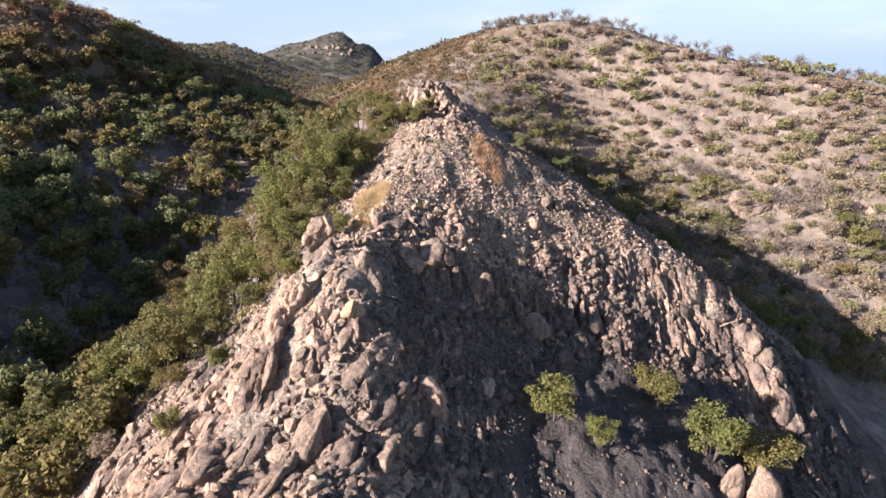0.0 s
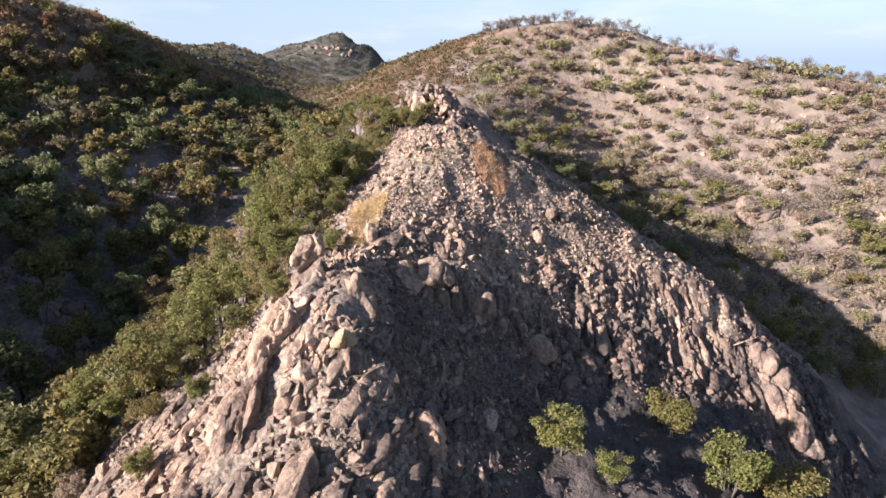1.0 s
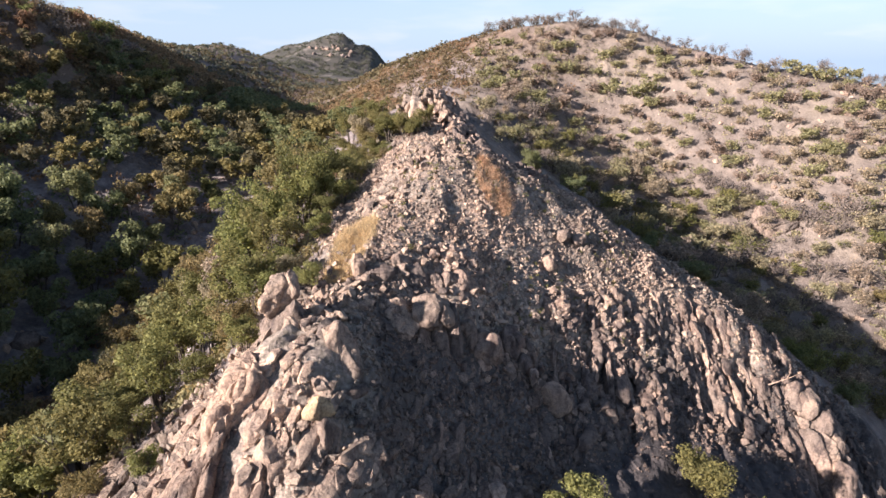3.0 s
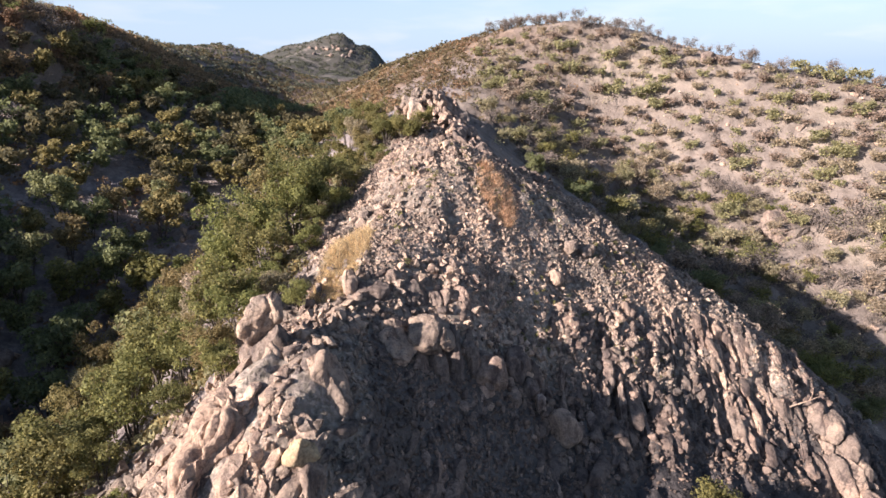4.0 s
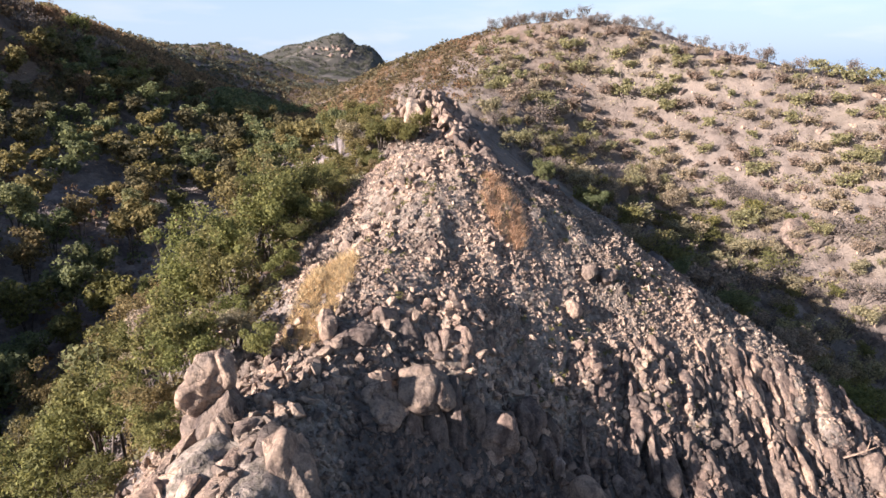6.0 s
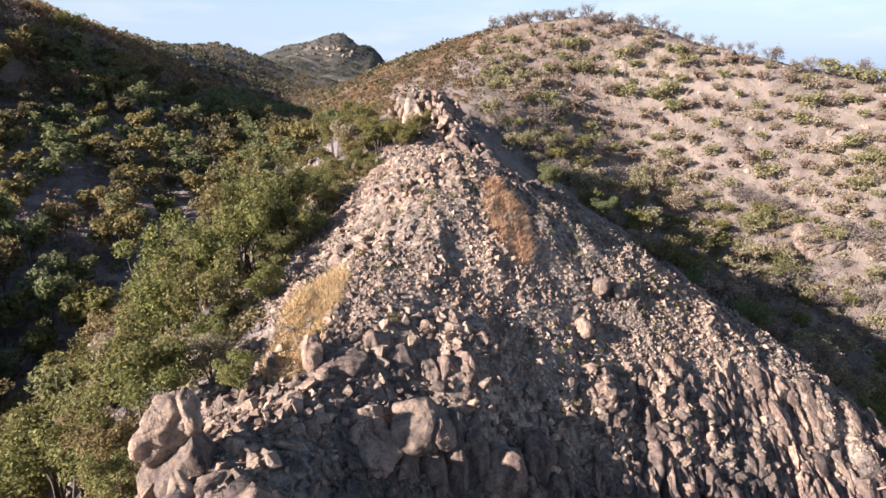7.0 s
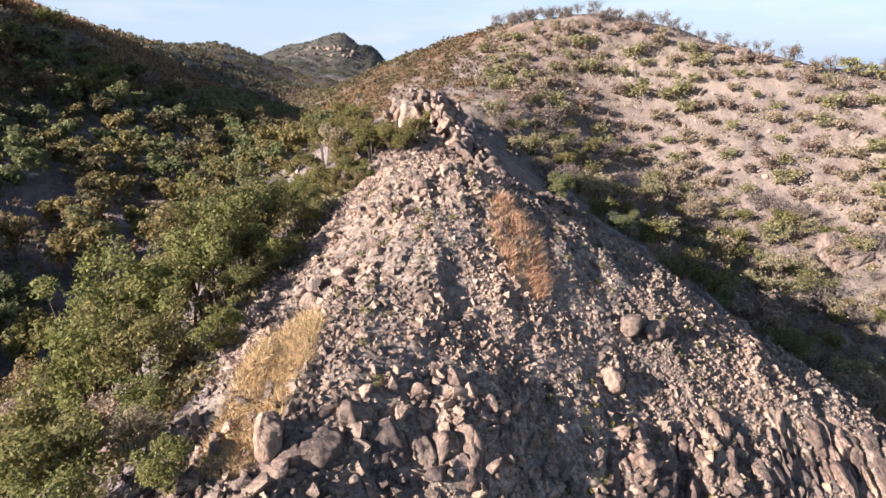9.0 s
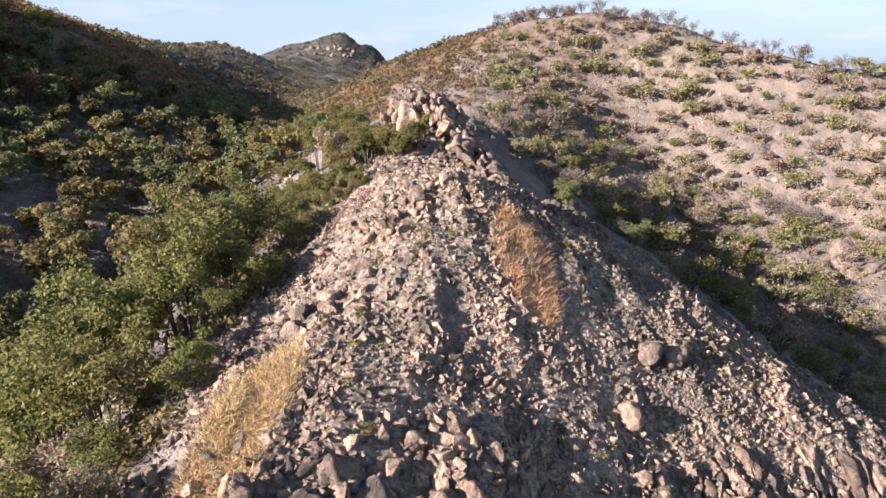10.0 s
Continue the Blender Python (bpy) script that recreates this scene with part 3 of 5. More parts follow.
def worn(rng, size, base, box=2.7, lump=0.22, joints=4, depth=0.05, grain=0.035, taper=0.1, flats=5):
    """A weather-rounded rock with a few open joints down its length; its long axis is z."""
    size = np.array(size, float)
    v, f = base
    v = v / ((np.abs(v) ** box).sum(1) ** (1 / box))[:, None]
    n = np.sign(v) * np.abs(v) ** (box - 1) / size
    n /= np.linalg.norm(n, axis=1)[:, None]
    for _ in range(flats):  # broken faces, softened at their rims
        c = rng.normal(size=3)
        c /= np.linalg.norm(c)
        over = v @ c - (0.55 + 0.3 * rng.random())
        v = v - (np.where(over > 0, over, 0) * 0.88)[:, None] * c
    w = v * size / 2
    w[:, :2] *= (1 - taper * v[:, 2])[:, None]
    small = float(np.sort(size)[0])
    off = rng.random(3) * 60
    long = np.array((1, 1, 1.7)) * small
    big = np.array([noise.noise(Vector(p / long * 1.25 + off)) + 0.5 * noise.noise(Vector(p / long * 2.9 - off)) for p in w])
    fine = np.array([noise.fractal(Vector(p / small * 4.5 + off), 0.6, 2.1, 5) for p in w])
    bend = np.array([noise.noise(Vector(p / small * 1.6 + off * 2)) for p in w])
    cut = np.zeros(len(w))
    for k in range(joints):
        c = rng.normal(size=3) * ((1, 1, 0.25) if k % 3 else (0.5, 0.5, 1))
        c /= np.linalg.norm(c)
        far = w @ c - rng.uniform(-0.38, 0.38) * (np.abs(c) @ size) + 0.16 * small * bend
        wide = small * (0.02 + 0.035 * rng.random())
        cut = np.maximum(cut, (0.6 + 0.6 * rng.random()) * np.exp(-((far / wide) ** 2)))
    return w + n * (lump * small * big + grain * small * fine - depth * small * 1.6 * cut)[:, None], f


def spin(rng):
    q = rng.normal(size=4)
    q /= np.linalg.norm(q)
    w, x, y, z = q
    return np.array([[1 - 2 * (y * y + z * z), 2 * (x * y - z * w), 2 * (x * z + y * w)], [2 * (x * y + z * w), 1 - 2 * (x * x + z * z), 2 * (y * z - x * w)], [2 * (x * z - y * w), 2 * (y * z + x * w), 1 - 2 * (x * x + y * y)]])


def boulder(name, label, at, size, seed, material=M_ROCK, tilt=(0, 0, 0), base=None, category="boulder", group="", sunk=0.3, box=2.7, joints=4, lump=0.22, flats=5, sharp=70):
    """A single worn rock, its base a little in the ground."""
    rng = np.random.default_rng(seed)
    order = np.argsort(size)
    v, f = worn(rng, np.array(size)[order], ICO4 if base is None else base, box, lump, joints, flats=flats)
    v = v[:, np.argsort(order)]
    if round(np.linalg.det(np.eye(3)[order])) < 0:
        f = f[:, ::-1]
    v = v @ np.array(Euler([radians(a) for a in tilt]).to_matrix()).T
    x, y = at[:2]
    z = at[2] if len(at) > 2 else height(x, y)[0] - v[:, 2].min() - sunk * (v[:, 2].max() - v[:, 2].min())
    me = grid_mesh(name, v, f, material)
    me.set_sharp_from_angle(angle=radians(sharp))
    ob = new(name, me)
    ob.location = (x, y, z)
    return tagged(ob, label, category, group)


def slab_along(name, path, wide, tall, seed, material, base=None, deep=0.8, joints=4, box=3.0, flats=6, lump=0.28, sharp=70):
    """A long worn slab of rock whose crest follows a line, sunk in the slope."""
    rng = np.random.default_rng(seed)
    a, b = np.array(path[0], float), np.array(path[-1], float)
    d = (b - a) / np.linalg.norm(b - a)
    side = np.cross(d, (0, 0, 1.0))
    side /= np.linalg.norm(side)
    up = np.cross(side, d)
    v, f = worn(rng, (2 * wide, 2 * tall, 1.15 * np.linalg.norm(b - a)), base or ICO4, box, lump, joints, 0.09, 0.06, -0.05, flats)
    roll = 0.25 * rng.normal()
    side, up = side * math.cos(roll) + up * math.sin(roll), up * math.cos(roll) - side * math.sin(roll)
    v = (a + b) / 2 - deep * tall * up + v @ np.stack([side, up, d])
    me = grid_mesh(name, v, f, material)
    me.set_sharp_from_angle(angle=radians(sharp))
    return new(name, me)


def fall(name, label, start, length, wide, tall, seed, material, group, lift=0.12, form=(3.0, 6, 0.28, 70)):
    """A column of rock that follows the dip of the joints from a start."""
    x, y = start
    g = (0.10, 0.995) if x > -1 else (0.36, 0.93)
    ends = [(x - length * q * g[0], y - length * q * g[1]) for q in (0, 1)]
    path = [(px, py, broad(px, py)[0] + lift) for px, py in ends]
    return tagged(slab_along(name, path, wide, tall, seed, material, ICO3 if length < 1.6 else ICO4, 0.75, 5, *form), label, "rock", group)


def strew(name, protos, xs, ys, sizes, rng, material, lie=0.2, along=False, smooth=False):
    """Many stones in one mesh; along: long axes down the slope, faces to it."""
    vs, fs, n = [], [], 0
    zs = height(xs, ys)
    e = 0.5
    gx = (broad(xs + e, ys) - broad(xs - e, ys)) / (2 * e)
    gy = (broad(xs, ys + e) - broad(xs, ys - e)) / (2 * e)
    for k in range(len(xs)):
        v, f = protos[rng.integers(len(protos))]
        s = sizes[k]
        if along:
            up = np.array([-gx[k], -gy[k], 1.0])
            up /= np.linalg.norm(up)
            dip = np.array([0.10, 0.995] if xs[k] > -1 else [0.36, 0.93])
            down = np.array([dip[0], dip[1], dip[0] * gx[k] + dip[1] * gy[k]]) + 0.2 * rng.normal(size=3)
            down -= up * (down @ up)
            down /= np.linalg.norm(down) + 1e-9
            side = np.cross(up, down)
            r = np.stack([down, side, up], 1)
            v = v * s @ r.T
        else:
            v = v * (s * (0.7 + 0.6 * rng.random(3))) @ spin(rng).T
        low = v[:, 2].min()
        vs.append(v + (xs[k], ys[k], zs[k] - low * (0.5 - lie)))
        fs.append(f + n)
        n += len(v)
    return grid_mesh(name, np.concatenate(vs), np.concatenate(fs), material, smooth=smooth)


def leaves(rng, centres, radii, count, size, outward=0.6, flat=0.8):
    """Leaf sprays round clump centres, as small pointed leaves."""
    per = rng.choice(len(centres), count, p=radii**2 / (radii**2).sum())
    d = rng.normal(size=(count, 3))
    d /= np.linalg.norm(d, axis=1)[:, None]
    r = radii[per] * (0.45 + 0.6 * rng.random(count) ** 0.5)
    c = centres[per] + d * r[:, None] * (1, 1, flat)
    n = d * outward + rng.normal(size=(count, 3)) * 0.6 + (0, 0, 0.35)
    n /= np.linalg.norm(n, axis=1)[:, None]
    a = np.cross(n, rng.normal(size=(count, 3)))
    a /= np.linalg.norm(a, axis=1)[:, None]
    b = np.cross(n, a)
    s = size * (0.6 + 0.8 * rng.random(count))[:, None]
    v = np.stack([c - a * s * 0.62 - b * s * 0.2, c + a * s * 0.62 - b * s * 0.2, c + b * s * 0.55], 1).reshape(-1, 3)
    return v, np.arange(3 * count).reshape(-1, 3)


def tube(path, radii, sides=6):
    path = np.asarray(path, float)
    vs, fs = [], []
    for k, p in enumerate(path):
        d = path[min(k + 1, len(path) - 1)] - path[max(k - 1, 0)]
        d /= np.linalg.norm(d) + 1e-9
        a = np.cross(d, (0.31, 0.95, 0.1))
        a /= np.linalg.norm(a)
        b = np.cross(d, a)
        w = np.arange(sides) * 2 * math.pi / sides
        vs.append(p + radii[k] * (np.cos(w)[:, None] * a + np.sin(w)[:, None] * b))
    for k in range(len(path) - 1):
        for j in range(sides):
            fs.append((k * sides + j, k * sides + (j + 1) % sides, (k + 1) * sides + (j + 1) % sides, (k + 1) * sides + j))
    return np.concatenate(vs), np.array(fs)


def joined(pieces):
    n, vs, fs = 0, [], []
    for v, f in pieces:
        vs.append(v)
        fs.append(f + n)
        n += len(v)
    return np.concatenate(vs), np.concatenate(fs)


def limbs(rng, tall, wide, stems, twigs, thick=0.07, sides=6, first=0.25):
    """Stems that fork and spread: the stems, the limbs on them, and the tips."""
    parts, twig_parts, tips = [], [], []
    for s in range(stems):
        a = 2 * math.pi * (s + rng.random()) / stems
        end = np.array([math.cos(a) * wide * (0.2 + 0.5 * rng.random()), math.sin(a) * wide * (0.2 + 0.5 * rng.random()), tall * (0.55 + 0.2 * rng.random())])
        start = np.array([math.cos(a) * 0.12, math.sin(a) * 0.12, -0.25])
        ts = np.linspace(0, 1, 6)
        line = start + (end - start) * ts[:, None] + np.stack([0 * ts, 0 * ts, 0.12 * tall * np.sin(ts * 3.14)], -1) + rng.normal(size=(6, 3)) * 0.05 * ts[:, None]
        parts.append(tube(line, thick * (1 - 0.65 * ts), sides))
        for _ in range(twigs):
            f = first + (0.98 - first) * rng.random()
            p = line[0] + (line[-1] - line[0]) * f
            p = np.array([np.interp(f, ts, line[:, c]) for c in range(3)])
            b = a + rng.normal() * 1.1
            q = p + np.array([math.cos(b) * wide * 0.45, math.sin(b) * wide * 0.45, tall * (0.15 + 0.28 * rng.random())]) * (0.5 + 0.6 * rng.random())
            m = (p + q) / 2 + rng.normal(size=3) * 0.06 * wide
            twig_parts.append(tube([p, m, q], thick * np.array([0.42, 0.28, 0.12]), max(3, sides - 2)))
            tips.append(q)
        tips.append(line[-1] + (0, 0, 0.08 * tall))
    return joined(parts), joined(twig_parts), np.array(tips)


def tree_meshes(seed, tall, wide, stems, twigs, count, size, material, clump=0.42, thick=0.07, floor=0.3):
    """The trunk's and the crown's mesh of a tree or shrub that stands at the origin."""
    rng = np.random.default_rng(seed)
    stem, branch, tips = limbs(rng, tall, wide, stems, twigs, thick, 4 if count > 1500 else 3)
    trunk = grid_mesh("trunk", *joined([stem, branch]), M_BARK)
    tips = tips[tips[:, 2] > floor * tall]
    extra = tips[rng.integers(len(tips), size=len(tips) // 2)] + rng.normal(size=(len(tips) // 2, 3)) * wide * 0.16
    centres = np.concatenate([tips, extra])
    radii = wide * clump * (0.45 + 0.5 * rng.random(len(centres)))
    lv, lf = leaves(rng, centres, radii, count, size)
    keep = lv.reshape(-1, 3, 3)[:, :, 2].min(1) > 0.1 * tall
    lv = lv.reshape(-1, 3, 3)[keep].reshape(-1, 3)
    crown = grid_mesh("crown", lv, np.arange(len(lv)).reshape(-1, 3), material, smooth=False)
    return trunk, crown


def plant(meshes, name, label, category, group, at, turn, scale, leaf=None, sink=0.05):
    x, y = at
    z = height(x, y)[0]
    ob = thing(name, label, category, group, (x, y, z - sink), turn)
    ob.scale = (scale[0], scale[0], scale[1])
    part("trunk", meshes[0], ob)
    crown = meshes[1]
    if leaf:
        key = (meshes[1].name, leaf.name)
        if key not in RELEAVED:
            RELEAVED[key] = meshes[1].copy()
            RELEAVED[key].materials[0] = leaf
        crown = RELEAVED[key]
    part("crown", crown, ob)
    return ob


RELEAVED = {}


def copse(name, label, kinds, places, scales, material, seed, category="brush"):
    """Many crowns and stems too far off to tell apart, as one mesh of leaves."""
    rng = np.random.default_rng(seed)
    protos = []
    for pair in kinds:
        co = np.empty(3 * len(pair[1].vertices), np.float32)
        pair[1].vertices.foreach_get("co", co)
        protos.append(co.reshape(-1, 3))
    out = []
    for k, (x, y) in enumerate(places):
        a, c = rng.random() * 6.28, scales[0] + (scales[1] - scales[0]) * rng.random()
        v = protos[k % len(protos)] * (c, c, 0.9 * c)
        out.append(np.stack([v[:, 0] * math.cos(a) - v[:, 1] * math.sin(a) + x, v[:, 0] * math.sin(a) + v[:, 1] * math.cos(a) + y, v[:, 2] + height(x, y)[0] - 0.05], -1))
    v = np.concatenate(out)
    return tagged(new(name, grid_mesh(name, v, np.arange(len(v)).reshape(-1, 3), material, smooth=False)), label, category, kind="stuff")


def scatter(rng, x0, x1, y0, y1, gap, density, most, tries=60000):
    """Places with at least a gap between them, thinned by a density from 0 to 1."""
    xs, ys = x0 + (x1 - x0) * rng.random(tries), y0 + (y1 - y0) * rng.random(tries)
    ok = rng.random(tries) < density(xs, ys)
    taken, out = {}, []
    for x, y in zip(xs[ok], ys[ok]):
        i, j = int(x // gap), int(y // gap)
        if any(math.hypot(x - a, y - b) < gap for di in (-1, 0, 1) for dj in (-1, 0, 1) for a, b in taken.get((i + di, j + dj), ())):
            continue
        taken.setdefault((i, j), []).append((x, y))
        out.append((x, y))
        if len(out) >= most:
            break
    return out


# ---- rocks of the spur ----
def group_rock(name, label, pieces, seed, base=ICO5):
    """Rocks that stand as one mass: each piece has a name, a place, a size, a tilt and a material."""
    ob = tagged(new(name), label, "rock")
    for k, (piece, at, size, tilt, material) in enumerate(pieces):
        o = boulder(piece, "", at, size, seed + k, material, tilt, base)
        del o["category"]
        o.parent = ob
    return ob


group_rock("rock_pinnacle", "leaning two-headed pinkish rock pinnacle on the crest", [
    ("base", (-5.66, 27.15, 51.9), (1.5, 1.4, 2.9), (4, 10, 20), M_ROCK_PALE),
    ("head", (-5.78, 27.05, 52.8), (1.45, 1.2, 1.6), (2, 18, 20), M_ROCK_PALE),
    ("head", (-5.42, 27.15, 53.25), (0.75, 0.85, 1.2), (0, 12, 60), M_ROCK_PALE)], 11)


def ribbed(label, path, columns, seed, material=M_ROCK_PALE):
    """A rib of worn columns side by side; columns: offset, half width, start and end along the line, drop."""
    ob = tagged(new("rock_rib"), label, "rock")
    line = np.array(path, float)
    for k, (off, wide, a, b, drop) in enumerate(columns):
        t = np.linspace(0, 1, len(line))
        own = np.stack([np.interp(np.linspace(a, b, 9), t, line[:, c]) for c in range(3)], -1)
        own[:, 0] += off * 0.94
        own[:, 1] += off * 0.35
        own[:, 2] -= drop + 0.2
        slab_along("column", (own[0], own[8]), wide, wide * 1.25, seed + 7 * k, material, ICO5, 0.7, 10).parent = ob
    return ob


ribbed("long smooth sunlit rib of pale pinkish jointed rock", RIB, [(-0.1, 0.62, 0.04, 0.34, 0.05), (-0.25, 0.78, 0.22, 0.62, 0.0), (-0.35, 0.80, 0.5, 0.92, 0.12), (0.55, 0.55, 0.14, 0.55, 0.35), (0.62, 0.55, 0.45, 0.86, 0.55), (-1.05, 0.5, 0.55, 0.95, 0.75), (1.25, 0.42, 0.3, 0.62, 0.85), (-0.2, 0.62, 0.8, 1.08, 0.35)], 130)
ribbed("shorter cracked pinkish rib beside the long one", [(-4.5, 24.2, 51.1), (-4.7, 23, 50.4), (-5.0, 21.8, 49.3), (-5.4, 20.9, 48.6)], [(-0.2, 0.42, 0.0, 0.9, 0.1), (0.4, 0.36, 0.1, 0.8, 0.15)], 140)
ribbed("narrow tan rib under the yellow rock", [(-3.5, 23.2, 50.2), (-3.6, 22.4, 49.6), (-3.8, 21.6, 48.9)], [(-0.3, 0.3, 0, 1.0, 0.1), (0.25, 0.4, 0.0, 0.9, 0.0)], 150)
# slabs of the lower rib
for _k, (_x, _y, _len, _w) in enumerate([(-9.4, 24.0, 2.6, 0.4), (-8.7, 22.6, 2.6, 0.38), (-10.4, 23.2, 2.4, 0.42), (-11.2, 22.0, 2.4, 0.45), (-9.8, 21.4, 2.6, 0.5), (-8.4, 20.4, 2.4, 0.5), (-2.2, 21.4, 2.0, 0.6), (-1.2, 22.6, 2.0, 0.55), (-4.6, 20.2, 2.2, 0.55), (-6.2, 19.6, 2.4, 0.55), (-0.4, 21.0, 1.8, 0.5),
                                         (-7.4, 19.4, 2.4, 0.6), (-3.2, 19.4, 2.0, 0.6), (-12.2, 20.8, 2.2, 0.45), (-5.4, 18.4, 2.4, 0.6), (-8.9, 18.8, 2.6, 0.55), (-1.6, 19.8, 1.8, 0.5), (-10.6, 19.4, 2.4, 0.5)]):
    fall("rock_slab", "low pinkish worn slab of rock on the lower rib", (_x, _y), _len, _w, 0.55, 300 + _k, M_ROCK_PALE if _k % 3 else M_ROCK, "slabs of the lower rib", 0.1 + 0.1 * (_k % 3))
# columns of the cliff, side by side, and of its sunlit end
_rng = np.random.default_rng(29)
for _k in range(90):
    _t = (_k % 45 + _rng.random()) / 45
    _x = 4.5 + 15.5 * _t
    _top = float(np.interp(_x, (4, 7, 10, 14, 18, 20.5), (35.0, 37.2, 39.0, 40.4, 41.2, 39.4)))
    _y = _top - (0.2 if _k < 45 else 2.6) - 1.8 * _rng.random()
    _len = (1.6 + 2.0 * _rng.random()) * (0.7 + 0.5 * _t)
    _w = 0.14 + 0.2 * _rng.random()
    fall("rock_column", "jointed rock column running down the cliff face", (_x, _y), _len, _w, 0.45 + 0.3 * _rng.random(), 330 + _k, M_ROCK_PALE if _x > 12 and _k % 3 == 0 else M_ROCK, "columns of the cliff", -0.05 + 0.25 * _rng.random(), (5.0, 12, 0.34, 40))
for _k, (_x, _y, _len, _w) in enumerate([(9.9, 38.9, 1.8, 0.42), (10.1, 37.4, 1.8, 0.4), (12.6, 40.2, 2.0, 0.42), (12.7, 38.4, 2.2, 0.46), (12.5, 36.6, 1.8, 0.4), (15.4, 41.0, 2.2, 0.4), (15.2, 39.0, 2.6, 0.44), (17.3, 41.2, 2.2, 0.46), (17.4, 39.4, 2.4, 0.5), (17.1, 37.6, 2.0, 0.42), (18.7, 40.0, 2.4, 0.45), (18.5, 38.2, 2.2, 0.42)]):
    fall("rock_column", "sunlit tan column standing proud of the cliff", (_x, _y), _len, _w, 0.7, 430 + _k, M_ROCK_PALE, "columns of the cliff", 0.15, (4.4, 11, 0.34, 45))
boulder("boulder", "big tan split boulder on the spur's shoulder", (-3.4, 25.2, 51.0), (1.7, 1.5, 3.0), 16, M_ROCK_PALE, (-8, 14, 30), ICO5)
boulder("boulder", "narrow grey upright block on the spur's shoulder", (-4.35, 25.0, 51.0), (0.9, 0.9, 2.2), 17, M_ROCK, (-6, 8, 0), ICO5)
boulder("boulder", "low grey lobe where the long rib meets the pinnacle", (-5.3, 25.9, 51.4), (1.2, 1.3, 1.9), 15, M_ROCK_PALE, (-20, 8, 0), ICO5)
boulder("boulder", "yellow lichen-stained angular rock perched on the rib", (-3.65, 22.9, 50.75), (1.25, 0.7, 0.85), 18, M_ROCK_YELLOW, (20, 30, 40), box=3.6, flats=9)
boulder("boulder", "tan block standing under the yellow rock", (-3.4, 22.5, 49.7), (0.9, 0.9, 1.9), 19, M_ROCK_PALE, (-14, 10, 10))
boulder("crag", "square tan block at the head of the cliff", (-0.35, 30.2, 50.95), (1.9, 1.4, 1.5), 20, M_ROCK_PALE, (5, 5, 12), ICO5, "rock", box=3.4, flats=3)
boulder("crag", "broad cracked block in the cliff's upper edge", (-1.75, 29.8, 50.6), (2.2, 1.6, 2.2), 21, M_ROCK_PALE, (-24, -8, 10), ICO5, "rock", joints=6, box=3.4, flats=8)
# these stand in the cliff's shade, which the lowered rock tint deepens
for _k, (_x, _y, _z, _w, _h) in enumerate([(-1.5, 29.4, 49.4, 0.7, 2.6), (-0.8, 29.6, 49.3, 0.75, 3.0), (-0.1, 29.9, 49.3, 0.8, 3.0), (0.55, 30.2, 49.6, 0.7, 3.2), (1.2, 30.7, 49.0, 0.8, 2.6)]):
    boulder("buttress", "upright column of rock under the cliff's head, tinted for shade", (_x, _y, _z), (_w, 1.0, _h), 480 + _k, M_ROCK, (-16, 4, 8 * _k), None, "rock", "columns under the cliff's head")
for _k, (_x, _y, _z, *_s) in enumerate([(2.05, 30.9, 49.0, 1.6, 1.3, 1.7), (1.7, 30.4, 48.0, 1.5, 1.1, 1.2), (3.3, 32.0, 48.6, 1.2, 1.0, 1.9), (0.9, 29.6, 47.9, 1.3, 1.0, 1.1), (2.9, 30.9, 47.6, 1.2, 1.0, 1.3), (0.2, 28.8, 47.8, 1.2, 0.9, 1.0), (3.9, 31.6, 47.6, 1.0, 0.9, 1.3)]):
    boulder("crag", "rounded block in the cliff, tinted for shade", (_x, _y, _z), _s, 500 + _k, M_ROCK, (-12, 12, 40 * _k), None, "rock", "rounded blocks of the cliff")
boulder("slab", "upright tan slab beside the dry grass", (-3.55, 31.3, 52.6), (0.6, 0.9, 1.3), 24, M_ROCK_PALE, (0, -10, 0), None, "rock")
boulder("slab", "dark flat-topped slab lying behind the upright one", (-2.8, 31.5, 52.3), (1.7, 1.1, 0.8), 25, M_ROCK, (0, 6, 20), None, "rock")
for _k, (_x, _y, _w, _h) in enumerate([(-1.8, 32.4, 0.9, 1.2), (-1.1, 32.2, 1.1, 1.4), (-0.3, 32.5, 0.7, 1.1), (0.35, 32.7, 0.7, 1.2), (0.9, 32.9, 0.6, 1.0)]):
    boulder("block", "grey jointed block on the crest's shoulder", (_x, _y, height(_x, _y)[0] - 0.2 * _h), (_w, 0.9, _h), 520 + _k, M_ROCK, (-18, 4, 10 * _k), None, "rock", "joint blocks of the crest", box=4.5, flats=3)
boulder("boulder", "pale egg-shaped boulder in the shaded bowl", (5.2, 30.5, 46.6), (1.15, 1.0, 1.6), 26, M_ROCK_PALE, (-25, -25, 20), flats=2, joints=1, lump=0.1)
boulder("boulder", "small pale boulder above the egg-shaped one", (4.3, 31.0), (0.55, 0.55, 1.0), 27, M_ROCK_WHITE, (0, -10, 0), sunk=0.2)
boulder("boulder", "white stone standing on the lower rib", (-4.75, 20.6, 48.4), (0.5, 0.45, 0.7), 28, M_ROCK_WHITE, (0, 6, 0), flats=8)
boulder("boulder", "big rounded pinkish boulder on the lower rib", (-0.9, 22.2, 46.9), (1.7, 1.5, 2.3), 29, M_ROCK_PALE, (-24, -10, 0), ICO5, joints=7)
boulder("boulder", "leaning tan boulder on the lower rib", (-3.9, 21.0, 48.0), (0.8, 0.8, 1.3), 30, M_ROCK_PALE, (-10, 20, 0))
boulder("boulder", "dark egg-shaped boulder on the rubble below the rib", (-8.3, 20.9, 47.3), (0.8, 0.8, 1.4), 31, M_ROCK, (-30, 20, 0), flats=2)
